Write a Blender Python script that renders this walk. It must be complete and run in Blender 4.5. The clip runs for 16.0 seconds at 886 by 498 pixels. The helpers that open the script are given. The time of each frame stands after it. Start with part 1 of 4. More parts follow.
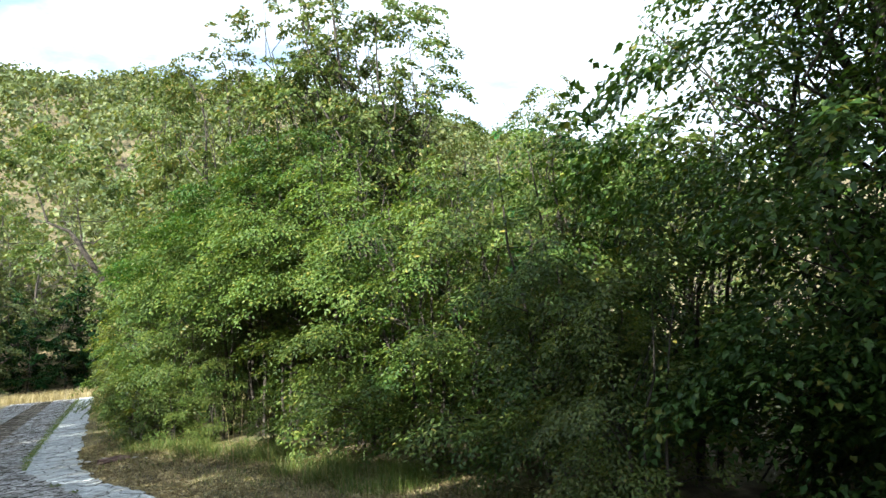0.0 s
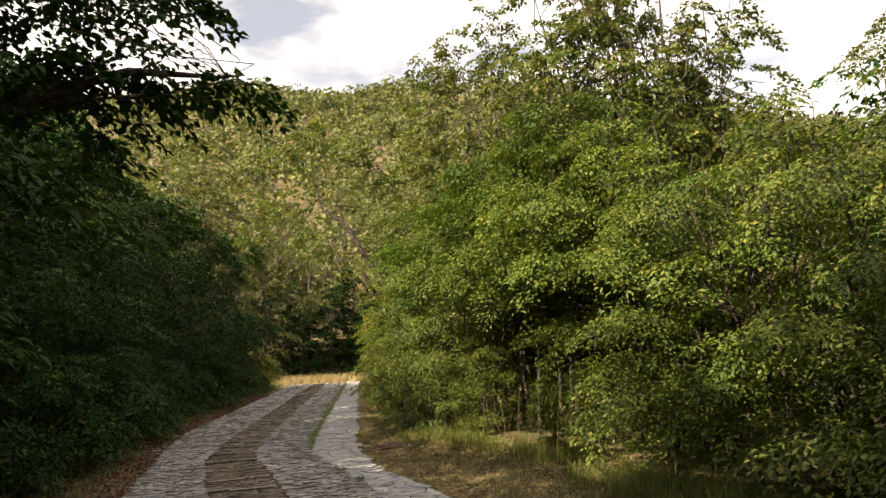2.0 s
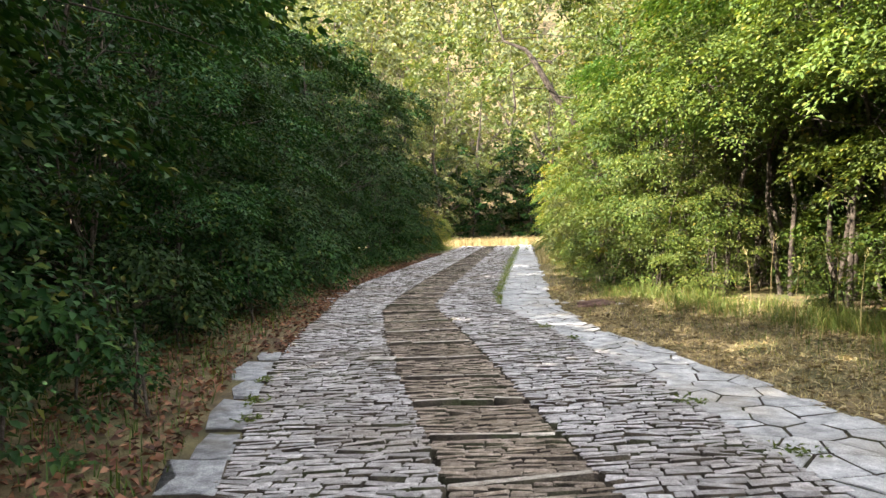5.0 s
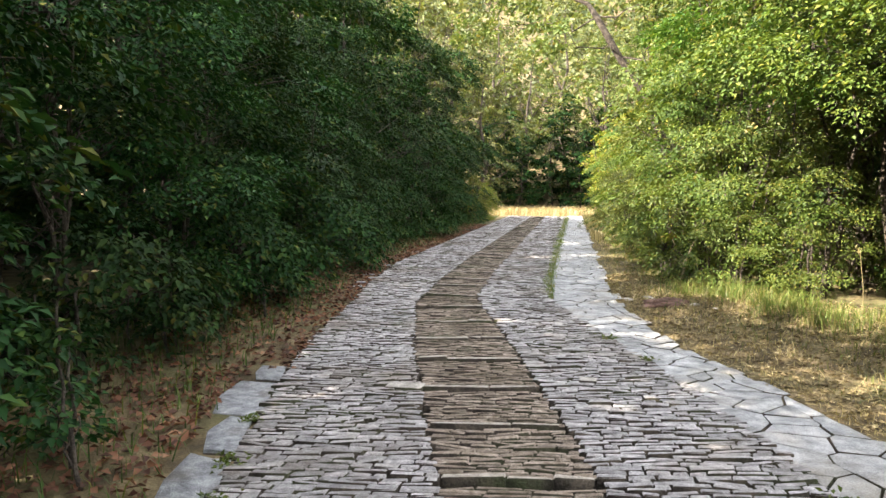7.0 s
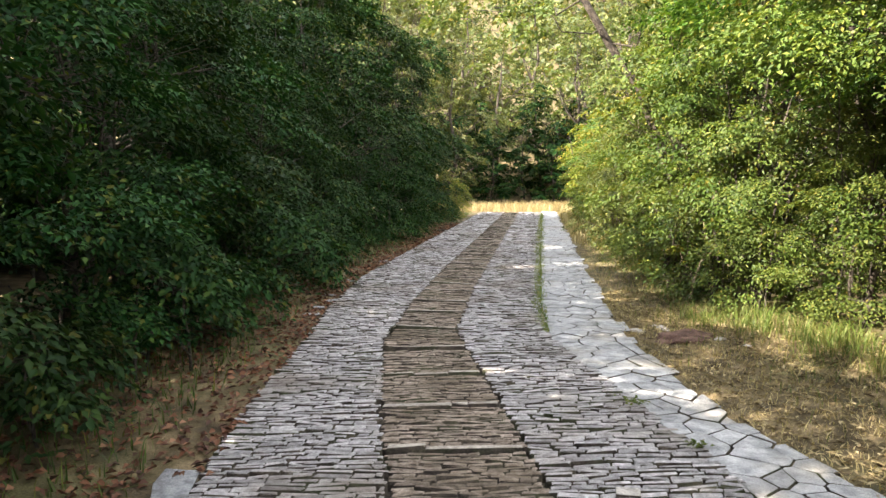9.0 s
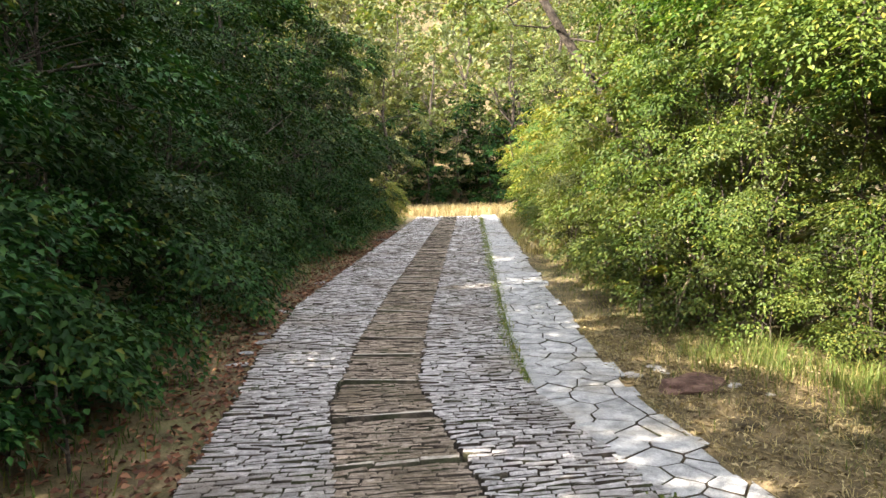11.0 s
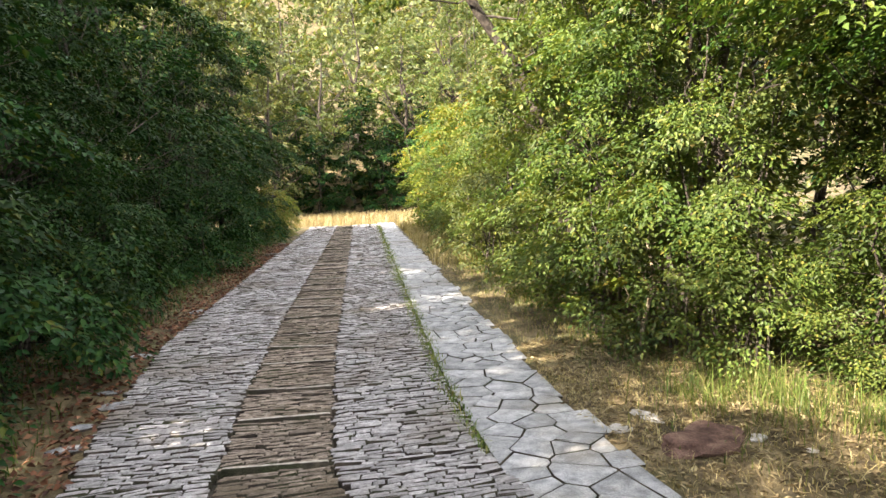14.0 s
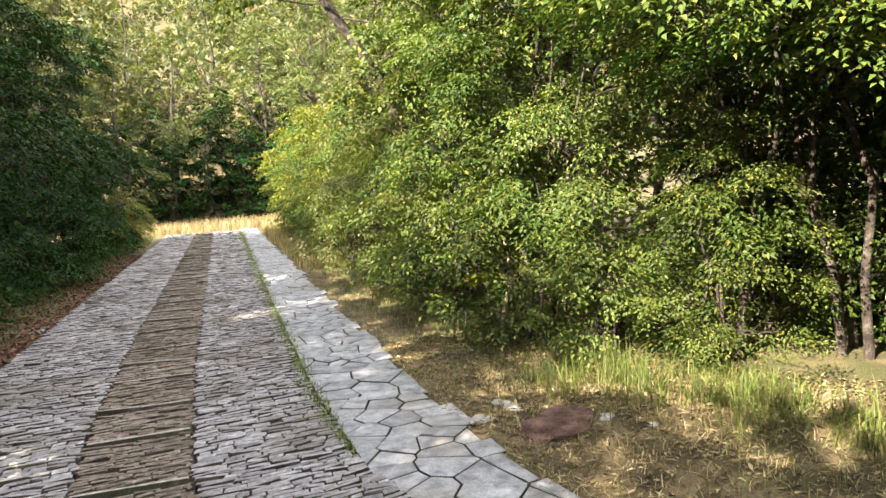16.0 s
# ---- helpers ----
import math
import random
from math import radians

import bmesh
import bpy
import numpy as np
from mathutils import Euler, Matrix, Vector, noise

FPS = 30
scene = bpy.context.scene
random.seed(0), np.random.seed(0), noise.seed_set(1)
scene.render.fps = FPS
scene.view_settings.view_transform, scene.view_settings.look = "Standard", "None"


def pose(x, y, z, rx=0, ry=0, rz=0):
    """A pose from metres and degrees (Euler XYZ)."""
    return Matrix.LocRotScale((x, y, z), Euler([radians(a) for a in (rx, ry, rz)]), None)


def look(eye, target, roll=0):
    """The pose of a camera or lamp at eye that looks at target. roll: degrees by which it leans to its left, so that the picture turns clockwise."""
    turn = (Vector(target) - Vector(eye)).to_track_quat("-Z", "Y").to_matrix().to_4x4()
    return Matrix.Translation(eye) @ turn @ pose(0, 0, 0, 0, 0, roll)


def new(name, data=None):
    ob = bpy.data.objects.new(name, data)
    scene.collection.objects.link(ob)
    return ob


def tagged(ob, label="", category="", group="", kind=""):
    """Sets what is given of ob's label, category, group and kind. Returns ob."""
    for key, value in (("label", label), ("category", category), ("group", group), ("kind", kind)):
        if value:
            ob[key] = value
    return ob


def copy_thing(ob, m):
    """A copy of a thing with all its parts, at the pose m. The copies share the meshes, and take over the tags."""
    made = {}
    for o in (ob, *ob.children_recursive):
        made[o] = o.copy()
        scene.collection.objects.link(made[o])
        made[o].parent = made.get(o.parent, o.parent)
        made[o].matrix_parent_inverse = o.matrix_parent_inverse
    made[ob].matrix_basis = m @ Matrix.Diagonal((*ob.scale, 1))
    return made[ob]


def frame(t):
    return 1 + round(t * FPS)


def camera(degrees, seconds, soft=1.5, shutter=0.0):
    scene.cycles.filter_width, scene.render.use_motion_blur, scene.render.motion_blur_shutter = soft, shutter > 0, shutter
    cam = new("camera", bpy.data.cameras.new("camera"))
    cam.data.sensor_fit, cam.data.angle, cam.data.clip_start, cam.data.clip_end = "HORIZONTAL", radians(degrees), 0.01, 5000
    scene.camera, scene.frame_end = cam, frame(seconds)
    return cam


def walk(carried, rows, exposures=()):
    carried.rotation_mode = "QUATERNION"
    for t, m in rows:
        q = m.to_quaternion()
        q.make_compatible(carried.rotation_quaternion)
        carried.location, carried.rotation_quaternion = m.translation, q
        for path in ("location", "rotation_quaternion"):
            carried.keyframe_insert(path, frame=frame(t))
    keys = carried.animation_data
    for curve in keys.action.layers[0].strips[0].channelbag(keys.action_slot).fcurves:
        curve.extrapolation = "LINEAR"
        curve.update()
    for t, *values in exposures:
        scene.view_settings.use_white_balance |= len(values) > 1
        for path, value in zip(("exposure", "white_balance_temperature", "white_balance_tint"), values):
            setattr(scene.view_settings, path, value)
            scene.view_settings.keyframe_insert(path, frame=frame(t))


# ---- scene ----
# ---- camera and walk ----
cam = camera(64.6, 16.0, soft=1.5)
PATH = [
    (0, (2.408, -0.826, 1.569), (3.273, 0.959, 1.821), -4.4),
    (0.5, (2.318, -0.427, 1.592), (3.006, 1.432, 1.856), -3.9),
    (1, (2.278, -0.066, 1.597), (2.732, 1.863, 1.871), -3.1),
    (1.5, (2.218, 0.362, 1.577), (2.527, 2.318, 1.861), -2.7),
    (2, (2.094, 0.617, 1.507), (2.322, 2.584, 1.791), -2.4),
    (2.5, (1.962, 1.033, 1.465), (2.122, 3.006, 1.752), -2.0),
    (3, (1.815, 1.287, 1.394), (1.936, 3.263, 1.679), -2.1),
    (3.5, (1.728, 1.755, 1.308), (1.735, 3.735, 1.591), -2.0),
    (4, (1.667, 2.119, 1.231), (1.527, 4.093, 1.523), -1.4),
    (4.5, (1.635, 2.366, 1.123), (1.463, 4.352, 1.279), -1.4),
    (5, (1.605, 2.772, 1.094), (1.361, 4.756, 1.028), -1.4),
    (5.2, (1.591, 2.916, 1.099), (1.294, 4.889, 0.956), -1.4),
    (7.3, (1.441, 4.276, 1.324), (1.066, 6.233, 1.147), -0.2),
    (7.5, (1.437, 4.444, 1.349), (1.061, 6.399, 1.165), -0.8),
    (8, (1.348, 4.759, 1.406), (0.98, 6.716, 1.224), -0.2),
    (8.5, (1.246, 5.073, 1.441), (0.911, 7.037, 1.26), -0.4),
    (8.7, (1.202, 5.24, 1.456), (0.893, 7.207, 1.265), -0.4),
    (10.8, (0.821, 6.598, 1.654), (0.649, 8.581, 1.459), -0.9),
    (11, (0.774, 6.734, 1.655), (0.684, 8.722, 1.459), -1.3),
    (11.5, (0.661, 7.076, 1.636), (0.663, 9.066, 1.435), -1.6),
    (12, (0.581, 7.417, 1.649), (0.598, 9.407, 1.451), -1.7),
    (12.5, (0.557, 7.728, 1.633), (0.591, 9.717, 1.433), -2.0),
    (13, (0.573, 8.044, 1.638), (0.636, 10.033, 1.435), -2.2),
    (13.5, (0.551, 8.294, 1.61), (0.688, 10.28, 1.416), -2.4),
    (14, (0.565, 8.385, 1.582), (0.779, 10.364, 1.397), -2.7),
    (14.5, (0.61, 8.378, 1.586), (0.906, 10.347, 1.4), -3.2),
    (15, (0.628, 8.358, 1.585), (1.064, 10.301, 1.395), -3.5),
    (15.5, (0.608, 8.35, 1.587), (1.129, 10.271, 1.39), -3.7),
    (16, (0.612, 8.326, 1.582), (1.191, 10.23, 1.38), -3.9),
]
EXPOSURES = [(0, 1.85, 5550, 2), (0.4, 1.65, 6200, 9), (1.0, 1.4, 7800, 14), (4.0, 1.25, 7800, 17), (4.6, 1.95, 6900, 15), (5.2, 2.72, 6450, 13), (9, 2.5, 6500, 13), (14, 2.47, 6550, 14), (16, 2.47, 6550, 14)]
walk(cam, [(t, look(e, g, r)) for t, e, g, r in PATH], EXPOSURES)
# ---- world, sun, exposure ----
SUN_AZ, SUN_EL = 243.0, 38.0      # degrees clockwise from +y, and above the horizon


def sky_world():
    w = bpy.data.worlds.new("sky")
    scene.world = w
    w.use_nodes = True
    nt = w.node_tree
    nt.nodes.clear()
    out = nt.nodes.new("ShaderNodeOutputWorld")
    bg = nt.nodes.new("ShaderNodeBackground")
    sky = nt.nodes.new("ShaderNodeTexSky")
    sky.sky_type, sky.sun_disc = "NISHITA", False
    sky.sun_elevation, sky.sun_rotation = radians(SUN_EL), radians(SUN_AZ)
    sky.air_density, sky.dust_density = 1.0, 1.0
    geo = nt.nodes.new("ShaderNodeTexCoord")
    mp = nt.nodes.new("ShaderNodeMapping")
    mp.inputs["Scale"].default_value = (1.0, 1.0, 2.4)
    mp.inputs["Location"].default_value = CLOUD_SHIFT
    noi = nt.nodes.new("ShaderNodeTexNoise")
    noi.inputs["Scale"].default_value, noi.inputs["Detail"].default_value = 2.6, 9.0
    noi.inputs["Roughness"].default_value = 0.55
    ramp = nt.nodes.new("ShaderNodeValToRGB")
    ramp.color_ramp.elements[0].position, ramp.color_ramp.elements[1].position = 0.34, 0.48
    ramp.color_ramp.elements[0].color = (0.25, 0.25, 0.25, 1)
    mix = nt.nodes.new("ShaderNodeMixRGB")
    mix.inputs[2].default_value = (8.6, 8.75, 9.0, 1)
    L = nt.links.new
    L(geo.outputs["Generated"], mp.inputs["Vector"])
    L(mp.outputs[0], noi.inputs["Vector"])
    L(noi.outputs["Fac"], ramp.inputs[0])
    L(ramp.outputs[0], mix.inputs[0])
    L(sky.outputs[0], mix.inputs[1])
    L(mix.outputs[0], bg.inputs["Color"])
    bg.inputs["Strength"].default_value = 0.074
    L(bg.outputs[0], out.inputs[0])


CLOUD_SHIFT = (1.7, 0.4, 0.2)
sky_world()
sun_data = bpy.data.lights.new("sun", "SUN")
sun_data.energy, sun_data.angle, sun_data.color = 5.0, radians(0.5), (1.0, 0.90, 0.74)
sun = new("sun", sun_data)
_a, _e = radians(SUN_AZ), radians(SUN_EL)
SUN_DIR = Vector((math.sin(_a) * math.cos(_e), math.cos(_a) * math.cos(_e), math.sin(_e)))
sun.matrix_world = look(SUN_DIR * 60, (0, 0, 0))

# ---- materials ----


def nodes_of(name):
    m = bpy.data.materials.new(name)
    m.use_nodes = True
    nt = m.node_tree
    nt.nodes.clear()
    return m, nt, nt.nodes.new, nt.links.new


def set_ramp(node, stops):
    el = node.color_ramp.elements
    while len(el) > len(stops):
        el.remove(el[-1])
    while len(el) < len(stops):
        el.new(1.0)
    for e, (p, c) in zip(el, stops):
        e.position, e.color = p, (*c, 1)


def leaf_material(name, stops, translucent=0.38, rough=0.45, tint=0.25, patch=0.9, swing=0.26, gloss=0.25):
    """Each leaf takes a colour of its own from the stops; each plant shifts it a little."""
    m, nt, N, L = nodes_of(name)
    geo, info = N("ShaderNodeNewGeometry"), N("ShaderNodeObjectInfo")
    ramp = N("ShaderNodeValToRGB")
    set_ramp(ramp, stops)
    L(geo.outputs["Random Per Island"], ramp.inputs[0])
    hsv = N("ShaderNodeHueSaturation")
    mr = N("ShaderNodeMapRange")
    mr.inputs["To Min"].default_value, mr.inputs["To Max"].default_value = 1 - tint, 1 + tint
    L(info.outputs["Random"], mr.inputs["Value"])
    mh = N("ShaderNodeMapRange")
    mh.inputs["To Min"].default_value, mh.inputs["To Max"].default_value = 0.482, 0.512
    L(info.outputs["Random"], mh.inputs["Value"])
    tc, noi = N("ShaderNodeTexCoord"), N("ShaderNodeTexNoise")
    noi.inputs["Scale"].default_value, noi.inputs["Detail"].default_value = patch, 3
    L(tc.outputs["Object"], noi.inputs["Vector"])
    big = N("ShaderNodeMapRange")
    big.inputs["From Min"].default_value, big.inputs["From Max"].default_value = 0.3, 0.7
    big.inputs["To Min"].default_value, big.inputs["To Max"].default_value = 1 - swing, 1 + swing
    L(noi.outputs["Fac"], big.inputs["Value"])
    mul = N("ShaderNodeMath")
    mul.operation = "MULTIPLY"
    L(mr.outputs[0], mul.inputs[0])
    L(big.outputs[0], mul.inputs[1])
    L(ramp.outputs[0], hsv.inputs["Color"])
    L(mul.outputs[0], hsv.inputs["Value"])
    L(mh.outputs[0], hsv.inputs["Hue"])
    bsdf, tr, mix, out = N("ShaderNodeBsdfPrincipled"), N("ShaderNodeBsdfTranslucent"), N("ShaderNodeMixShader"), N("ShaderNodeOutputMaterial")
    bsdf.inputs["Roughness"].default_value = rough
    bsdf.inputs["Specular IOR Level"].default_value = gloss
    L(hsv.outputs[0], bsdf.inputs["Base Color"])
    warm = N("ShaderNodeMixRGB")
    warm.blend_type = "MULTIPLY"
    warm.inputs[0].default_value = 1.0
    warm.inputs[2].default_value = (1.25, 1.2, 0.55, 1)
    L(hsv.outputs[0], warm.inputs[1])
    L(warm.outputs[0], tr.inputs["Color"])
    mix.inputs[0].default_value = translucent
    L(bsdf.outputs[0], mix.inputs[1])
    L(tr.outputs[0], mix.inputs[2])
    L(mix.outputs[0], out.inputs[0])
    return m


def rough_material(name, dark, mid, light, scale=8.0, fine=90.0, bump=0.3, rough=0.85, by="", spread=0.25, stain=None, stain_scale=1.2, world=True):
    """A mineral or woody surface: mottled at two scales, stained, with fine relief. by: 'object' or 'island' varies the pieces."""
    m, nt, N, L = nodes_of(name)
    tc = N("ShaderNodeTexCoord")
    geo = N("ShaderNodeNewGeometry")
    vec = geo.outputs["Position"] if world else tc.outputs["Object"]
    n1, n2, n3 = N("ShaderNodeTexNoise"), N("ShaderNodeTexNoise"), N("ShaderNodeTexNoise")
    for n, s, d in ((n1, scale, 6), (n2, fine, 4), (n3, stain_scale, 5)):
        n.inputs["Scale"].default_value, n.inputs["Detail"].default_value = s, d
        n.inputs["Roughness"].default_value = 0.62
        L(vec, n.inputs["Vector"])
    ramp = N("ShaderNodeValToRGB")
    set_ramp(ramp, [(0.36, dark), (0.5, mid), (0.64, light)])
    L(n1.outputs["Fac"], ramp.inputs[0])
    col = ramp.outputs[0]
    if stain:
        sr = N("ShaderNodeValToRGB")
        sr.color_ramp.elements[0].position, sr.color_ramp.elements[1].position = 0.48, 0.66
        L(n3.outputs["Fac"], sr.inputs[0])
        sm = N("ShaderNodeMixRGB")
        sm.inputs[2].default_value = (*stain, 1)
        sc = N("ShaderNodeMath")
        sc.operation = "MULTIPLY"
        sc.inputs[1].default_value = 0.75
        L(sr.outputs[0], sc.inputs[0])
        L(sc.outputs[0], sm.inputs[0])
        L(col, sm.inputs[1])
        col = sm.outputs[0]
    hsv = N("ShaderNodeHueSaturation")
    L(col, hsv.inputs["Color"])
    fmr = N("ShaderNodeMapRange")
    fmr.inputs["From Min"].default_value, fmr.inputs["From Max"].default_value = 0.3, 0.7
    fmr.inputs["To Min"].default_value, fmr.inputs["To Max"].default_value = 0.62, 1.36
    L(n2.outputs["Fac"], fmr.inputs["Value"])
    val = fmr.outputs[0]
    if by:
        src = N("ShaderNodeObjectInfo").outputs["Random"] if by == "object" else geo.outputs["Random Per Island"]
        mr = N("ShaderNodeMapRange")
        mr.inputs["To Min"].default_value, mr.inputs["To Max"].default_value = 1 - spread, 1 + spread
        L(src, mr.inputs["Value"])
        mul = N("ShaderNodeMath")
        mul.operation = "MULTIPLY"
        L(mr.outputs[0], mul.inputs[0])
        L(val, mul.inputs[1])
        val = mul.outputs[0]
    L(val, hsv.inputs["Value"])
    bsdf, out, bp = N("ShaderNodeBsdfPrincipled"), N("ShaderNodeOutputMaterial"), N("ShaderNodeBump")
    bsdf.inputs["Roughness"].default_value = rough
    bsdf.inputs["Specular IOR Level"].default_value = 0.3
    bp.inputs["Strength"].default_value, bp.inputs["Distance"].default_value = bump, 0.02
    L(n2.outputs["Fac"], bp.inputs["Height"])
    L(bp.outputs[0], bsdf.inputs["Normal"])
    L(hsv.outputs[0], bsdf.inputs["Base Color"])
    L(bsdf.outputs[0], out.inputs[0])
    return m


G = {  # leaf colours, linear
    "hornbeam": [(0.0, (0.052, 0.084, 0.018)), (0.45, (0.082, 0.118, 0.024)), (0.85, (0.118, 0.150, 0.031)), (0.97, (0.165, 0.175, 0.036)), (1.0, (0.20, 0.165, 0.035))],
    # Second bush green; also puts shade into the corner tree and verge grass.
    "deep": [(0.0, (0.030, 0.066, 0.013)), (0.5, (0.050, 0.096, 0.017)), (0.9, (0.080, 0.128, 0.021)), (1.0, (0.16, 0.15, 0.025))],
    # Dark green leaves of the shaded side; part of its shade is in these colours.
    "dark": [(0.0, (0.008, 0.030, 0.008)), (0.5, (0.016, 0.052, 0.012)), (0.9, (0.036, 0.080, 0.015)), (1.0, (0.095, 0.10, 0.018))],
    "oak": [(0.0, (0.055, 0.085, 0.022)), (0.5, (0.095, 0.125, 0.034)), (0.9, (0.135, 0.155, 0.045)), (1.0, (0.24, 0.18, 0.06))],
    "yellow": [(0.0, (0.09, 0.14, 0.020)), (0.5, (0.145, 0.185, 0.026)), (0.85, (0.20, 0.21, 0.035)), (1.0, (0.33, 0.23, 0.04))],
    "far": [(0.0, (0.060, 0.085, 0.030)), (0.5, (0.105, 0.130, 0.045)), (0.85, (0.145, 0.165, 0.055)), (1.0, (0.19, 0.18, 0.065))],
}
# The wide, strong patches on far paint in lit and shaded crowns.
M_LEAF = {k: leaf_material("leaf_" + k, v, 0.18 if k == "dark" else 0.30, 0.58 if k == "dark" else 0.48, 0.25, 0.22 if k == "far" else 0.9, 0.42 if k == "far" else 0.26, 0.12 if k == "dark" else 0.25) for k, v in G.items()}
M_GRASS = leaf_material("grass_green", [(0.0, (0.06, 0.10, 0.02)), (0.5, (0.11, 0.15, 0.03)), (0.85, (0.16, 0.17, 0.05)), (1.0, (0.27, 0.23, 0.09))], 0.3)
M_DRY = leaf_material("grass_dry", [(0.0, (0.20, 0.16, 0.07)), (0.5, (0.36, 0.30, 0.15)), (1.0, (0.50, 0.43, 0.24))], 0.3)
M_LITTER = leaf_material("leaf_litter", [(0.0, (0.05, 0.025, 0.016)), (0.4, (0.11, 0.05, 0.028)), (0.8, (0.19, 0.09, 0.045)), (1.0, (0.32, 0.18, 0.10))], 0.1, 0.7)
M_STRAW = leaf_material("straw_litter", [(0.0, (0.07, 0.05, 0.03)), (0.35, (0.15, 0.11, 0.06)), (0.75, (0.25, 0.19, 0.10)), (1.0, (0.38, 0.31, 0.18))], 0.1, 0.8)
M_BARK = rough_material("bark", (0.025, 0.02, 0.016), (0.06, 0.048, 0.038), (0.12, 0.10, 0.08), 14, 60, 0.9, 0.9)
M_PALE_BARK = rough_material("pale_bark", (0.16, 0.12, 0.08), (0.28, 0.22, 0.15), (0.42, 0.35, 0.26), 18, 80, 0.6, 0.85)
M_COBBLE = rough_material("cobble_stone", (0.30, 0.285, 0.285), (0.46, 0.44, 0.44), (0.62, 0.60, 0.60), 22, 160, 1.0, 0.7, "object", 0.3, (0.24, 0.20, 0.16), 0.9)
M_COBBLE_J = rough_material("cobble_stone_field", (0.30, 0.285, 0.285), (0.46, 0.44, 0.44), (0.62, 0.60, 0.60), 22, 160, 1.0, 0.7, "island", 0.3, (0.24, 0.20, 0.16), 0.9)
M_BAND = rough_material("band_stone", (0.19, 0.15, 0.115), (0.32, 0.26, 0.205), (0.47, 0.39, 0.32), 20, 150, 1.0, 0.9, "object", 0.3, (0.13, 0.10, 0.06), 1.3)
M_BAND_J = rough_material("band_stone_field", (0.19, 0.15, 0.115), (0.32, 0.26, 0.205), (0.47, 0.39, 0.32), 20, 150, 1.0, 0.9, "island", 0.3, (0.13, 0.10, 0.06), 1.3)
M_CROSS = rough_material("cross_stone", (0.34, 0.29, 0.24), (0.50, 0.45, 0.38), (0.64, 0.59, 0.52), 20, 140, 0.9, 0.75, "object", 0.15)
M_FLAG = rough_material("flagstone", (0.26, 0.265, 0.27), (0.41, 0.415, 0.42), (0.55, 0.55, 0.55), 9, 130, 0.8, 0.7, "object", 0.16, (0.30, 0.27, 0.22), 1.0)
M_EDGE = rough_material("edge_stone", (0.17, 0.175, 0.185), (0.29, 0.30, 0.315), (0.42, 0.43, 0.44), 12, 120, 0.9, 0.8, "object", 0.2, (0.15, 0.13, 0.10), 2.0)
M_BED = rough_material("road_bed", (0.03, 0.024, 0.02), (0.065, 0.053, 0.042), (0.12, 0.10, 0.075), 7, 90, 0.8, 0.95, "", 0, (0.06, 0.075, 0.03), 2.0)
M_SOIL = rough_material("soil", (0.06, 0.045, 0.025), (0.13, 0.10, 0.05), (0.24, 0.18, 0.10), 3, 70, 0.9, 0.95, "", 0, (0.09, 0.10, 0.035), 0.6)
M_RED_ROCK = rough_material("red_rock", (0.07, 0.038, 0.03), (0.14, 0.08, 0.06), (0.24, 0.15, 0.11), 9, 90, 0.8, 0.9)
M_PALE_ROCK = rough_material("pale_rock", (0.28, 0.26, 0.23), (0.42, 0.39, 0.35), (0.54, 0.51, 0.46), 9, 90, 0.7, 0.85)

# ---- mesh helpers ----


def mesh_of(name, verts, faces, material, smooth=False, sides=None):
    """A mesh from arrays: faces all of one size. sides: a second material for the upright faces."""
    verts, faces = np.asarray(verts, np.float32), np.asarray(faces, np.int32)
    k = faces.shape[1]
    me = bpy.data.meshes.new(name)
    me.vertices.add(len(verts))
    me.vertices.foreach_set("co", verts.ravel())
    me.loops.add(faces.size)
    me.loops.foreach_set("vertex_index", faces.ravel())
    me.polygons.add(len(faces))
    me.polygons.foreach_set("loop_start", np.arange(0, faces.size, k, dtype=np.int32))
    if smooth:
        me.polygons.foreach_set("use_smooth", np.ones(len(faces), bool))
    me.materials.append(material)
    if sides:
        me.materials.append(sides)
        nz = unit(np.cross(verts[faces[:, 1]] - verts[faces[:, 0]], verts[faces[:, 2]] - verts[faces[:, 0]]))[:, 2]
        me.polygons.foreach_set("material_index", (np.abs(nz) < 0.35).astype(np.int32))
    me.update(calc_edges=True)
    return me


def piece(name, me, parent, label="", m=None):
    ob = new(name, me)
    ob.parent = parent
    if m is not None:
        ob.matrix_basis = m
    return tagged(ob, label)


def unit(a):
    return a / np.maximum(np.linalg.norm(a, axis=-1, keepdims=True), 1e-9)


def tube(path, radii, sides=7):
    """Verts and quads of a tapered tube along a path."""
    path, radii = np.asarray(path, float), np.asarray(radii, float)
    tan = unit(np.gradient(path, axis=0))
    ref = np.where(np.abs(tan[:, 2:3]) > 0.9, [[1.0, 0, 0]], [[0, 0, 1.0]])
    u = unit(np.cross(tan, ref))
    v = np.cross(tan, u)
    a = np.linspace(0, 2 * np.pi, sides, endpoint=False)
    ring = path[:, None] + radii[:, None, None] * (np.cos(a)[None, :, None] * u[:, None] + np.sin(a)[None, :, None] * v[:, None])
    n = len(path)
    i, j = np.meshgrid(np.arange(n - 1), np.arange(sides), indexing="ij")
    k = (j + 1) % sides
    faces = np.stack([i * sides + j, i * sides + k, (i + 1) * sides + k, (i + 1) * sides + j], -1).reshape(-1, 4)
    return ring.reshape(-1, 3), faces


def joined(chunks):
    vs, fs, o = [], [], 0
    for v, f in chunks:
        vs.append(v)
        fs.append(np.asarray(f) + o)
        o += len(v)
    return np.concatenate(vs), np.concatenate(fs)


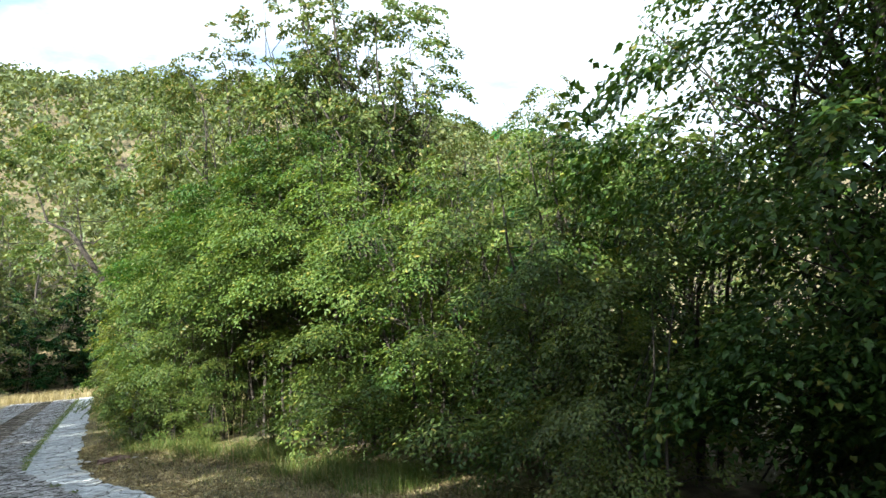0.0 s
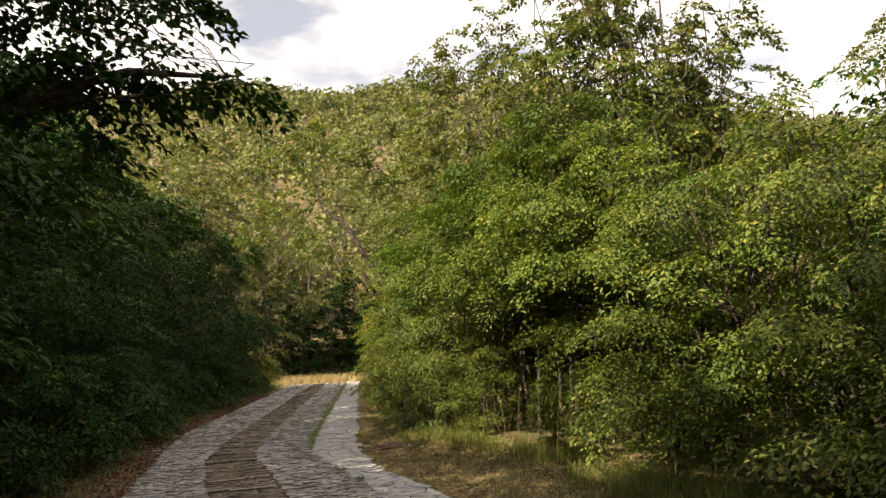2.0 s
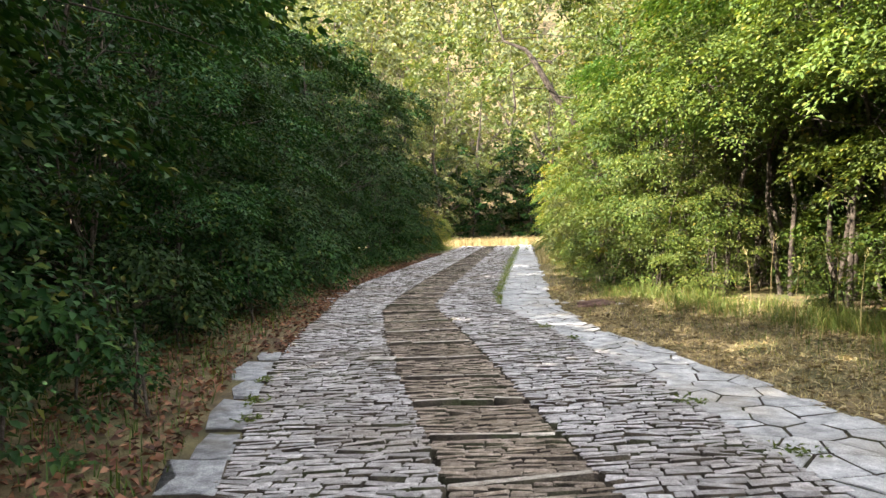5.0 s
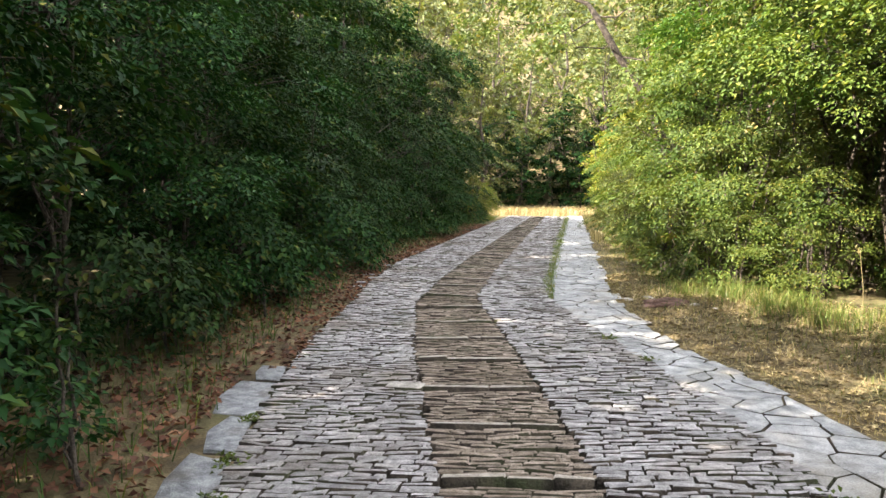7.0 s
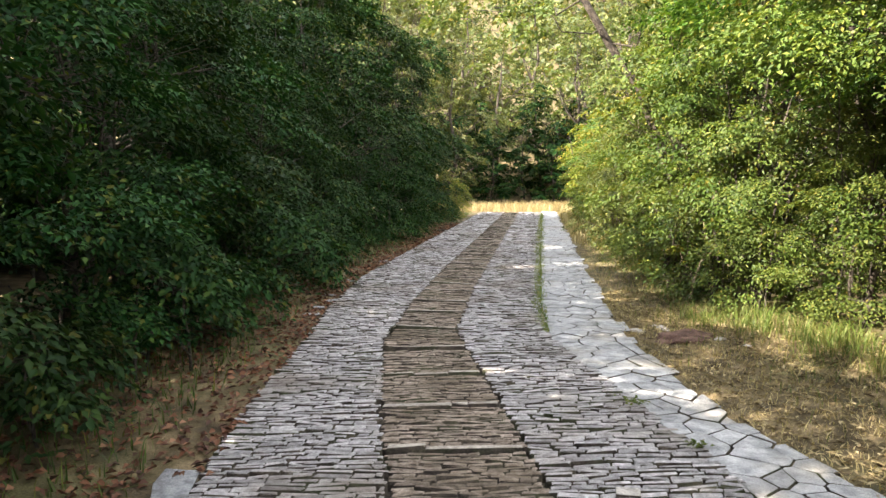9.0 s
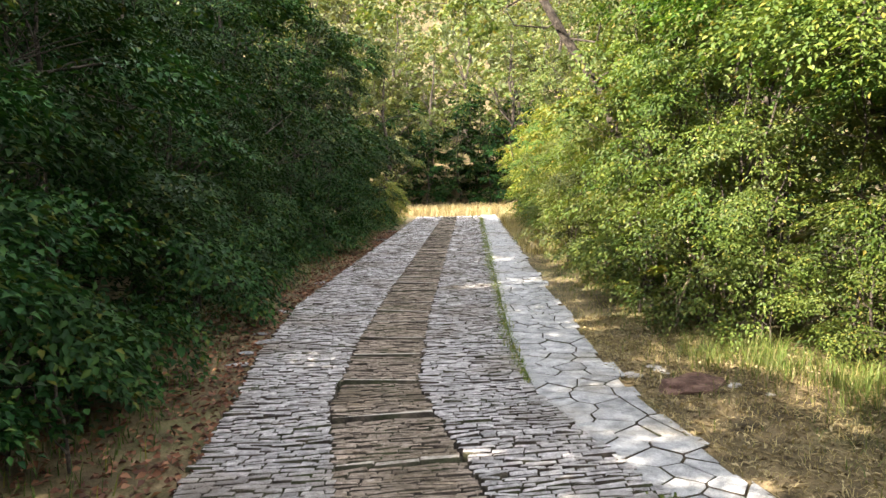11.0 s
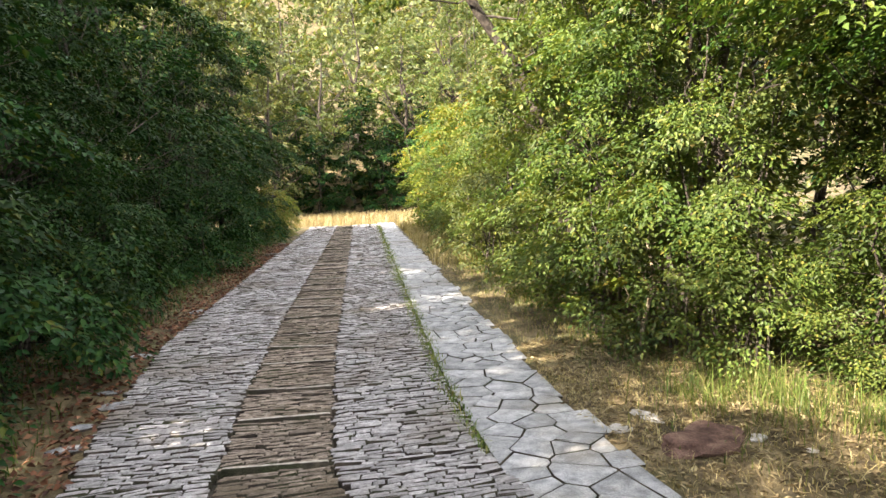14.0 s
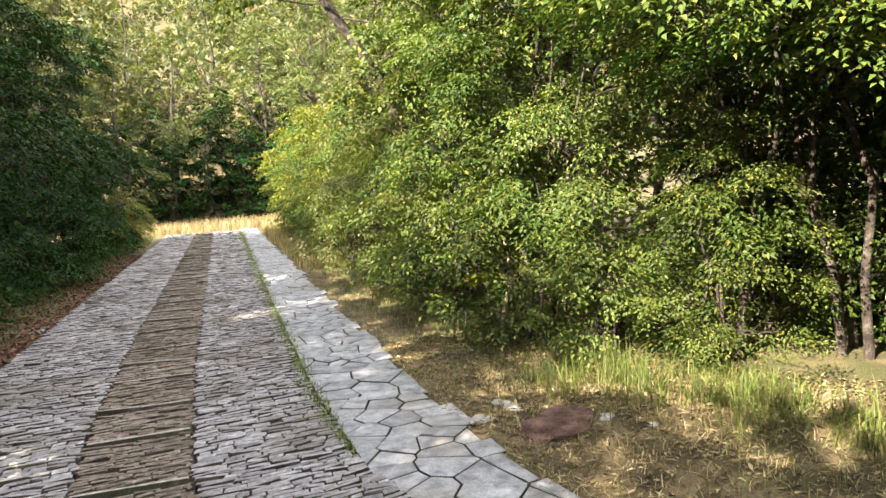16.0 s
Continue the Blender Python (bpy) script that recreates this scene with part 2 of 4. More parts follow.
def leaves(rng, at, way, up, length, width, fold=0.25):
    """Folded pointed leaves: four verts and two triangles each."""
    n = len(at)
    side = unit(np.cross(way, up))
    nrm = np.cross(side, way)
    ln = (length * rng.uniform(0.7, 1.25, n))[:, None]
    wd = (width * rng.uniform(0.75, 1.2, n))[:, None]
    mid = at + way * ln * 0.45
    v = np.stack([at, mid + side * wd * 0.5 + nrm * wd * fold, at + way * ln - nrm * ln * 0.12, mid - side * wd * 0.5 + nrm * wd * fold], 1).reshape(-1, 3)
    b = np.arange(n)[:, None] * 4
    f = np.stack([b + [0, 1, 2], b + [0, 2, 3]], 1).reshape(-1, 3)
    return v, f


def fan_template(twigs=8, per=5, tip=8):
    """A flat leafy branchlet in units of its length: places u, v and leaf directions du, dv."""
    rows = []
    for k in range(twigs):
        t0, side = 0.08 + 0.80 * k / twigs, 1 if k % 2 else -1
        reach = 0.50 * (1 - t0) + 0.12
        for j in range(per):
            q = (j + 0.7) / per
            turn = 0.35 if j % 2 else 1.25
            rows.append((t0 + reach * q * 0.62, side * reach * q * 0.78, math.cos(turn), side * math.sin(turn)))
    for j in range(tip):
        q = 0.2 + 0.8 * (j + 0.5) / tip
        turn = (0.6 if j % 2 else -0.6) * (1.2 - q * 0.6)
        rows.append((q, 0.0, math.cos(turn), math.sin(turn)))
    return np.array(rows)


def fan_leaves(rng, c, d, nrm, tpl, length, leaf, width, droop, ruffle):
    """Branchlets that start at c, run along d and lie square to nrm."""
    n, m = len(c), len(tpl)
    s = unit(np.cross(nrm, d))
    nrm = np.cross(d, s)
    ln = (length * rng.uniform(0.6, 1.3, n))[:, None]
    u = tpl[None, :, 0] + rng.normal(0, 0.035, (n, m))
    w = tpl[None, :, 1] * rng.uniform(0.7, 1.2, (n, 1)) + rng.normal(0, 0.035, (n, m))
    at = c[:, None] + d[:, None] * (u * ln)[..., None] + s[:, None] * (w * ln)[..., None] + nrm[:, None] * rng.normal(0, 0.018, (n, m, 1))
    at[..., 2] -= droop * ln * (u ** 2 + 0.6 * w ** 2)
    way = unit(d[:, None] * tpl[None, :, 2, None] + s[:, None] * tpl[None, :, 3, None] + rng.normal(0, ruffle, (n, m, 3)) - np.array([0, 0, 0.3 * droop + 0.12]))
    up = unit(nrm[:, None] + rng.normal(0, ruffle * 1.2, (n, m, 3)))
    return leaves(rng, at.reshape(-1, 3), way.reshape(-1, 3), up.reshape(-1, 3), leaf, width)


FANS = {30: fan_template(6, 4, 6), 48: fan_template(8, 5, 8), 16: fan_template(4, 3, 4)}


def crown_mesh(name, rng, blobs, total, material, per=48, spray=0.62, leaf=0.078, width=0.046, flat=0.42, shell=0.30, tilt=0.55, droop=0.35, ruffle=0.26, toward=0.0):
    """Leafy branchlets set like shingles on uneven clumps; blobs: rows of x, y, z, radius. toward: how far the crown thickens on its +x side."""
    blobs = np.asarray(blobs, float)
    axis = blobs[:, :3].mean(0)
    side = unit((blobs[:, :3] - axis) * [1, 1, 0])[:, 0]
    wt = blobs[:, 3] ** 2 * np.clip(1 + toward * side, 0.05, 3)
    tpl = FANS[per]
    n = max(1, total // len(tpl))
    pick = rng.choice(len(blobs), n, p=wt / wt.sum())
    dirs = unit(rng.normal(0, 1, (n, 3)) + [0.5 * toward, 0, 0.25])
    r = blobs[pick, 3] * rng.uniform(0.02, 1.0, n) ** shell
    c = blobs[pick, :3] + dirs * r[:, None] * [1, 1, flat]
    outw = unit((c - axis) * [1, 1, 0.02] + dirs * [0.7, 0.7, 0] + rng.normal(0, 0.25, (n, 3)))
    d = unit(outw * [1, 1, 0.3] - np.array([0, 0, 0.35 * tilt]) + rng.normal(0, 0.16, (n, 3)))
    nrm = unit(outw * tilt + [0, 0, 1] + rng.normal(0, 0.2, (n, 3)))
    v, f = fan_leaves(rng, c - d * spray * 0.35, d, nrm, tpl, spray, leaf, width, droop, ruffle)
    v[:, 2] = np.maximum(v[:, 2], 0.02)
    return mesh_of(name, v, f, material)


def limb(rng, a, b, r0, r1, bend=0.12, n=5, sides=6):
    a, b = np.asarray(a, float), np.asarray(b, float)
    t = np.linspace(0, 1, n)[:, None]
    p = a + (b - a) * t
    p[1:-1] += rng.normal(0, bend * np.linalg.norm(b - a) / 2, (n - 2, 3)) * [1, 1, 0.5]
    return tube(p, np.linspace(r0, r1, n), sides)


def wood_mesh(name, rng, trunk, radii, blobs, material, share=0.8):
    """A trunk with limbs that reach towards the clumps."""
    chunks = [tube(trunk, radii, 9)]
    trunk = np.asarray(trunk, float)
    for b in blobs:
        if rng.random() > share:
            continue
        low = [i for i in range(len(trunk)) if trunk[i, 2] < b[2] - 0.15 * b[3]] or [0]
        i = low[-1] if rng.random() < 0.6 else low[len(low) // 2]
        r = radii[i] * 0.45
        chunks.append(limb(rng, trunk[i], b[:3], r, 0.006, 0.16))
        for _ in range(2):
            off = np.asarray(b[:3]) + rng.normal(0, b[3] * 0.5, 3)
            chunks.append(limb(rng, (trunk[i] + np.asarray(b[:3])) / 2, off, r * 0.5, 0.004, 0.15, 4, 5))
    v, f = joined(chunks)
    v[:, 2] = np.maximum(v[:, 2], -0.12)
    return mesh_of(name, v, f, material, True)


def make_plant(name, rng, height, radius, low, count, leaf_key, label, category, group="", stems=1, trunk_r=0.07, nblob=20, blob=0.75,
               bark=None, zpow=1.0, share=0.8, toward=0.0, **kw):
    """A tree or bush: trunks with limbs, and a crown of clumps between the heights low and height."""
    blobs = []
    for i in range(nblob):
        u = (i + rng.random()) / nblob
        z = low + (height - low - blob * 0.4) * u ** zpow
        prof = math.sin(math.pi * min(0.97, 0.22 + 0.74 * u)) ** 0.7
        rr = radius * prof * rng.uniform(0.3, 1.05)
        a = i * 2.4 + rng.normal(0, 0.5)
        blobs.append((rr * math.cos(a) + 0.22 * toward * radius, rr * math.sin(a), z, blob * rng.uniform(0.55, 1.3) * (1.1 - 0.4 * u)))
    thing = new(name)
    chunk_blobs = [blobs[k::stems] for k in range(stems)]
    for k in range(stems):
        lean = rng.normal(0, 0.10 * height if stems > 1 else 0.03 * height, 2)
        base = rng.normal(0, 0.16, 2) if stems > 1 else (0, 0)
        t = np.linspace(0, 1, 8)
        tr = np.stack([base[0] + lean[0] * t ** 1.3, base[1] + lean[1] * t ** 1.3, -0.12 + (height * 0.9 + 0.12) * t], 1)
        tr[1:-1, :2] += rng.normal(0, 0.012 * height, (6, 2))
        piece("trunk" if stems == 1 else "stem", wood_mesh("wood", rng, tr, trunk_r * (1.05 - t) + 0.006, chunk_blobs[k], bark or M_BARK, share), thing)
    piece("crown", crown_mesh("crown", rng, blobs, count, M_LEAF[leaf_key], toward=toward, **kw), thing)
    return tagged(thing, label, category, group)


def custom_tree(name, rng, trunk, radii, blobs, count, leaf_key, label, group="", bark=None, **kw):
    """A tree with a bent trunk and clumps set one by one, about its own foot."""
    foot = np.array(trunk[0], float)
    tr = np.array(trunk, float) - foot
    bl = [(b[0] - foot[0], b[1] - foot[1], b[2] - foot[2], b[3]) for b in blobs]
    thing = new(name)
    thing.location = foot
    tr[0, 2] -= 0.12
    piece("trunk", mesh_of("wood", *tube(tr, radii, 9), bark or M_BARK, True), thing)
    for b in bl:
        low = [i for i in range(1, len(tr)) if tr[i, 2] < b[2] - 0.1 * b[3]] or [1]
        i = low[-1]
        piece("branch", mesh_of("wood", *limb(rng, tr[i], b[:3], radii[i] * 0.28, 0.004, 0.25, 7), bark or M_BARK, True), thing)
    piece("crown", crown_mesh("crown", rng, bl, count, M_LEAF[leaf_key], **kw), thing)
    return tagged(thing, label, "tree", group)


# ---- lines of the road, by y ----
def line(ys, xs):
    return lambda y: np.interp(y, ys, xs)


LEFT = line([-12, 2, 5.5, 7.4, 8.7, 9.9, 12, 13.3, 16, 20, 38, 44], [4.6, 1.3, 0.33, -0.21, -0.54, -0.80, -1.10, -1.36, -1.66, -1.70, -1.78, -2.0])
BAND_L = line([-12, 2, 5.5, 6.5, 8.1, 9.85, 11.8, 14, 17.5, 25, 38, 44], [5.6, 2.25, 1.28, 1.01, 0.57, 0.10, -0.32, -0.46, -0.53, -0.55, -0.65, -0.85])
BAND_R = line([-12, 2, 5.57, 6.4, 7.56, 9.47, 12.2, 15, 22, 38, 44], [6.2, 2.85, 1.93, 1.73, 1.45, 1.00, 0.30, 0.20, 0.15, 0.02, -0.2])
STRIP = line([-12, 2, 5.6, 6.3, 7.26, 8.35, 10.18, 12, 13.8, 18, 38, 44], [7.1, 3.75, 2.83, 2.66, 2.51, 2.26, 1.73, 1.22, 1.12, 1.10, 1.08, 0.9])
RIGHT = line([-12, 2, 5, 6.57, 8.24, 10.16, 11.9, 14, 38, 44], [8.0, 4.6, 3.75, 3.40, 2.92, 2.28, 1.99, 1.90, 1.76, 1.5])
SLANT = line([4, 11.5, 13, 40], [0.15, 0.16, 0.0, -0.05])
ROAD_END = 38.5


def drop(y):
    """The road falls a little towards the start of the walk."""
    return -np.clip(0.055 * (5.5 - np.asarray(y, float)), 0, 0.32)

# ---- ground ----
def hill(x, y):
    """The wooded slope that closes the view ahead."""
    x, y = np.asarray(x, float), np.asarray(y, float)
    u = np.clip((y - 48) / 205, 0, 1.0)
    top = 92 + 7 * np.sin(x / 60 + 0.6) - 0.05 * x
    wav = 2.2 * np.sin(x / 17 + y / 23) * u + 1.5 * np.sin(x / 9 - y / 13) * u
    return top * (0.75 * u + 0.25 * u * u) + wav


def ground_z(x, y):
    x, y = np.asarray(x, float), np.asarray(y, float)
    inside = np.clip(np.minimum(x - LEFT(y) - 0.22, RIGHT(y) - 0.22 - x) / 0.12, 0, 1) * (y < ROAD_END) * (y > -14)
    rough = 0.025 * np.sin(x * 2.3 + y * 1.1) * np.sin(y * 1.9 - x) + 0.01 * np.sin(x * 7 + y * 5)
    away = np.maximum(LEFT(y) - x, x - RIGHT(y))
    bank = np.clip(away - 0.4, 0, 3) * 0.04
    return drop(y) + np.where(inside > 0, -0.02 - 0.12 * inside, -0.016 + rough * np.clip(away * 2, 0, 1) + bank) + hill(x, y)


def build_ground():
    xs = np.concatenate([np.linspace(-900, -60, 22), np.linspace(-54, -9, 16), np.arange(-8, 12.01, 0.2), np.linspace(15, 60, 16), np.linspace(70, 900, 22)])
    ys = np.concatenate([np.linspace(-900, -30, 16), np.linspace(-24, 0, 13), np.arange(0.25, 16.01, 0.25), np.arange(16.5, 45.01, 0.5), np.linspace(48, 260, 46), np.linspace(280, 1200, 18)])
    X, Y = np.meshgrid(xs, ys, indexing="xy")
    v = np.stack([X, Y, ground_z(X, Y)], -1).reshape(-1, 3)
    nx, ny = len(xs), len(ys)
    i, j = np.meshgrid(np.arange(ny - 1), np.arange(nx - 1), indexing="ij")
    a = i * nx + j
    f = np.stack([a, a + 1, a + nx + 1, a + nx], -1).reshape(-1, 4)
    ob = new("ground", mesh_of("ground", v, f, M_SOIL, True))
    return tagged(ob, "bare brown woodland soil with dry grass", "ground", kind="structure")


build_ground()

# ---- plants, built once and copied ----
R = np.random.default_rng(7)
COARSE = dict(per=16, spray=0.85, leaf=0.26, width=0.15, share=0.35)
KINDS = {
    "bush": [make_plant("hornbeam_bush", R, 3.3 + 0.35 * k, 1.3, 0.25, 7800, "deep" if k % 2 else "hornbeam", "leafy green hornbeam bush lit by the sun", "bush",
                        "bushes along the road", 3, 0.024, 22, 0.52, toward=0.6, share=0.4, spray=0.56, leaf=0.066, width=0.033) for k in range(4)],
    "low": [make_plant("low_bush", R, 1.5 + 0.25 * k, 0.8, 0.12, 2200, "hornbeam", "low leafy bush at the edge of the wood", "bush",
                       "low bushes", 4, 0.014, 10, 0.36, per=30, spray=0.42, leaf=0.07, width=0.04) for k in range(2)],
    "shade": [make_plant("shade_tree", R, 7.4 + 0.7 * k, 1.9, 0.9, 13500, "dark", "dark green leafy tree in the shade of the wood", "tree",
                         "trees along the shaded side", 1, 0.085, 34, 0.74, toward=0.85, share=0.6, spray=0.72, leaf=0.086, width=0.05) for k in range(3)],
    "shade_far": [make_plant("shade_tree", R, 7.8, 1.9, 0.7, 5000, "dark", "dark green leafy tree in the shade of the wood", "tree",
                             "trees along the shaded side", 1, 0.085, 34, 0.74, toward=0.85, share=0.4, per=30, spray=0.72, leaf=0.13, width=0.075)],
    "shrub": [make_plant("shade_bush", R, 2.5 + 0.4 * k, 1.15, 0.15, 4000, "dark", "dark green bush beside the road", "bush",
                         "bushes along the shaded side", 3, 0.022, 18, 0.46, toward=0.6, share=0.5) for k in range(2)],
    "tall": [make_plant("tall_tree", R, 8.2 + 0.6 * k, 1.5, 1.8, 11000, "oak", "tall slender tree with grey-green leaves", "tree",
                        "tall trees behind the bushes", 1, 0.07, 32, 0.60, share=0.6, per=30, spray=0.40, leaf=0.092, width=0.058, flat=0.75, tilt=0.7, ruffle=0.45) for k in range(3)],
    "canopy": [make_plant("canopy_tree", R, 4.7 + 0.5 * k, 1.75, 2.35, 11000, "deep" if k else "hornbeam", "hornbeam with leaves arching over a dark hollow", "tree",
                          "trees over the hollow", 3, 0.03, 26, 0.52, toward=0.6, share=0.5, spray=0.56, leaf=0.066, width=0.033) for k in range(2)],
    # Coarse dark-leaved trees, added to block the sun and to darken gaps.
    "screen": [make_plant("deep_wood_tree", R, 8.0, 2.2, 0.3, 1700, "dark", "dark leafy tree added to block sun and darken the wood", "tree",
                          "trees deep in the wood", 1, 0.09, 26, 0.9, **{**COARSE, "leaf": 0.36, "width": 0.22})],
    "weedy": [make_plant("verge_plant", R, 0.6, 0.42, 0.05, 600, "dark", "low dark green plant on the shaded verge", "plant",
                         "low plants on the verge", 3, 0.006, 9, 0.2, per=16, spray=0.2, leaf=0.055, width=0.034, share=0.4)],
    "gold": [make_plant("yellow_bush", R, 3.0, 1.0, 0.2, 5200, "yellow", "yellow-green sunlit bush at the road's edge", "bush",
                        "yellow-green bushes", 4, 0.02, 20, 0.40, per=30, spray=0.42, flat=0.7, ruffle=0.4, share=0.5)],
    "fill": [make_plant("wood_tree", R, 7.5 + k, 2.2, 0.3, 2400, "dark" if k else "oak", "leafy tree deeper in the wood", "tree",
                        "trees deeper in the wood", 1, 0.09, 30, 0.85, **COARSE) for k in range(2)],
    "back": [make_plant("woodland_tree", R, 9.5 + k, 3.0, 0.4, 3600, "far" if k else "oak", "broad leafy tree at the far end of the road", "tree",
                        "trees beyond the road's end", 1, 0.16, 46, 0.95, per=16, spray=0.62, leaf=0.20, width=0.13, flat=0.75, ruffle=0.4, share=0.4) for k in range(3)],
}
USED = set()
PR = random.Random(5)


def plant(kind, x, y, scale=1.0, turn=None, k=None, dz=0.0):
    """Sets a plant of a kind at x, y; the first of each build is used itself."""
    base = KINDS[kind][PR.randrange(len(KINDS[kind])) if k is None else k]
    turn = PR.uniform(0, 360) if turn is None else turn
    sc = scale * PR.uniform(0.92, 1.08)
    m = pose(x, y, float(ground_z(x, y)) + dz, PR.uniform(-3, 3), PR.uniform(-3, 3), turn)
    m = m @ Matrix.Diagonal((sc, sc, sc * PR.uniform(0.93, 1.07), 1))
    if base.name not in USED:
        USED.add(base.name)
        base.matrix_basis = m
        return base
    return copy_thing(base, m @ Matrix.Diagonal((*(1 / s for s in base.scale), 1)))


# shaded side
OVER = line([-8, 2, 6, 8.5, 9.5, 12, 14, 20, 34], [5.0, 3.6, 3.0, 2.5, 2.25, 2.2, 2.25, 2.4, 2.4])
# Never in view: added to shade the start of the lane and the corner.
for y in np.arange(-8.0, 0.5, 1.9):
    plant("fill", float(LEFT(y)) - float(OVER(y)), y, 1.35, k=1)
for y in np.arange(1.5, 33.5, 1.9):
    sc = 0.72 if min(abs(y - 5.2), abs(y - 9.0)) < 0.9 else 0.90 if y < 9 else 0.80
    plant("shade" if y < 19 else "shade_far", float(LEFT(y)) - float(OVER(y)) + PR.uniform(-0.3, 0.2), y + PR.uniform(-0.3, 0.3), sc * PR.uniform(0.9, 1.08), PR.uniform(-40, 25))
# Backing row, added to stop light coming through the front trees.
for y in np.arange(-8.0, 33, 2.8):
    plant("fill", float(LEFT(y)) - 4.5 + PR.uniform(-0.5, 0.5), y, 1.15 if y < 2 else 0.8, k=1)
# Unseen row, added only to keep the sun off the road; lower at two gaps.
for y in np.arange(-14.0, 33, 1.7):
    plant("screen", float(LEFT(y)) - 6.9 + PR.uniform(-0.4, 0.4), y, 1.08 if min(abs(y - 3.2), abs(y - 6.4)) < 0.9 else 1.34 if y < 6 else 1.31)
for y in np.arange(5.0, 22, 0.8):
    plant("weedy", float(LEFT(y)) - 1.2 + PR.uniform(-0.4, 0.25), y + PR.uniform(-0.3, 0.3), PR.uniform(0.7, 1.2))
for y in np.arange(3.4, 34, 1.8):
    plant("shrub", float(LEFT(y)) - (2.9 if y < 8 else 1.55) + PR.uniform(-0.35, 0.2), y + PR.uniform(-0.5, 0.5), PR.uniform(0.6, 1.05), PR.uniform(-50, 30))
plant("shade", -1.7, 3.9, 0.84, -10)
# unseen tall trees, added for shade beside the lane's start and beyond the row
for x, y, s in ((-1.6, -3.4, 1.45), (-0.6, -5.6, 1.45), (-3.4, -0.6, 1.35), (-3.6, -4.4, 1.5)):
    plant("fill", x, y, s * 1.0, k=1)
    plant("screen", x - 1.6, y - 0.6, s * 1.08)
# These keep the sun out of the hollow past the road's end.
for x, y, s in ((-6.0, 44.7, 1.15), (-9.0, 43.7, 1.4), (-12, 46, 1.4), (-8.0, 46.5, 1.4), (-4.2, 46.4, 0.95)):
    plant("back", x, y, s, k=1)

# sunny side: the edge of the wood bends away from the road round the clearing
EDGE = line([-8, 2, 5.5, 8.4, 10.2, 11.2, 12.0, 13.0, 14.3, 15.7, 18, 38], [9.0, 6.4, 5.3, 4.75, 4.45, 4.0, 3.5, 3.1, 2.8, 2.5, 2.35, 2.3])


def sunny(kind, x, y, s, k=None):
    return plant(kind, x, y, s, 205 + PR.uniform(-45, 45), k)


for x, y, s, k in ((3.75, 14.1, 0.78, 0), (4.1, 12.7, 0.5, 2), (4.6, 13.2, 0.8, 1)):
    sunny("bush", x, y, s, k)
for y in np.arange(15.4, 36, 1.5):
    sunny("bush", float(EDGE(y)) + 1.1 + PR.uniform(-0.15, 0.4), y + PR.uniform(-0.3, 0.3), PR.uniform(0.8, 1.02))
for y in np.arange(9.5, 13.8, 0.95):
    sunny("canopy", float(EDGE(y)) + 1.35 + PR.uniform(-0.15, 0.3), y + PR.uniform(-0.3, 0.3), 0.84 if y < 8.6 else 0.98)
for y in np.arange(5.4, 9.4, 0.95):
    sunny("bush", float(EDGE(y)) + 0.95 + PR.uniform(-0.1, 0.3), y + PR.uniform(-0.2, 0.2), 0.96)
for y in np.arange(9.8, 13.6, 0.9):
    sunny("bush", float(EDGE(y)) + 2.0 + PR.uniform(-0.1, 0.4), y, 0.7, 3)
for y in np.arange(6.0, 14.5, 1.7):
    sunny("bush", float(EDGE(y)) + 2.9 + PR.uniform(-0.15, 0.4), y + PR.uniform(-0.3, 0.3), 1.1)
for x, y, s in ((5.3, 11.4, 0.82), (6.3, 11.2, 1.06), (7.0, 11.6, 0.98), (7.7, 11.0, 0.98), (8.2, 12.2, 0.86), (5.0, 13.7, 0.9), (8.4, 11.8, 0.66), (4.4, 15.4, 0.92), (9.2, 10.6, 0.6), (7.6, 9.2, 0.6), (8.6, 8.0, 0.56),
                (5.6, 14.2, 0.85), (4.9, 17.6, 0.85), (4.6, 20.5, 0.8), (4.4, 24, 0.85), (4.8, 28, 0.85), (4.6, 33, 0.9)):
    plant("tall", x, y, s)
for y in np.arange(-2.0, 38, 2.9):
    plant("fill", float(EDGE(y)) + 5.2 + PR.uniform(-0.6, 0.8), y, 0.58 if 2 < y < 13 else 0.92)
# Dark-leaved trees added behind the hollow so that its gaps look dark.
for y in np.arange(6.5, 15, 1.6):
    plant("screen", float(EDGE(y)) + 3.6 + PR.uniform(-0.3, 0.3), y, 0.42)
for x, y, s in ((3.3, 14.2, 0.75), (3.5, 13.3, 0.6), (2.95, 15.2, 0.8), (2.75, 17.5, 0.8), (2.7, 20, 0.8), (4.7, 10.4, 0.55), (2.8, 23, 0.8)):
    plant("low", x, y, s)
for x, y, s in ((3.5, 30, 1.4), (4.3, 28.5, 1.5), (3.2, 33.5, 1.35), (3.4, 26.5, 1.2), (-2.35, 33.5, 0.6), (-2.5, 35, 0.5), (-2.6, 31.5, 0.6)):
    plant("gold", x, y, s)
# Deep greens carry some of the shade this tree stands in.
KINDS["corner"] = [make_plant("corner_tree", R, 7.6, 1.75, 0.3, 21000, "deep", "tall dense hornbeam with drooping leafy sprays", "tree", "", 1, 0.055, 46, 0.66,
                              toward=0.5, spray=0.7, droop=0.5)]
sunny("bush", 8.2, 5.2, 1.25)
sunny("bush", 7.6, 4.4, 1.0)
sunny("corner", 7.8, 2.3, 1.0)
sunny("corner", 8.8, 3.5, 0.92)
sunny("corner", 7.6, 0.8, 1.0)
sunny("corner", 9.4, 1.9, 1.05)
for x, y, s in ((11.2, 3.8, 0.72), (11.2, 2.2, 0.85), (10.9, 0.6, 0.95)):
    plant("fill", x, y, s, k=1)
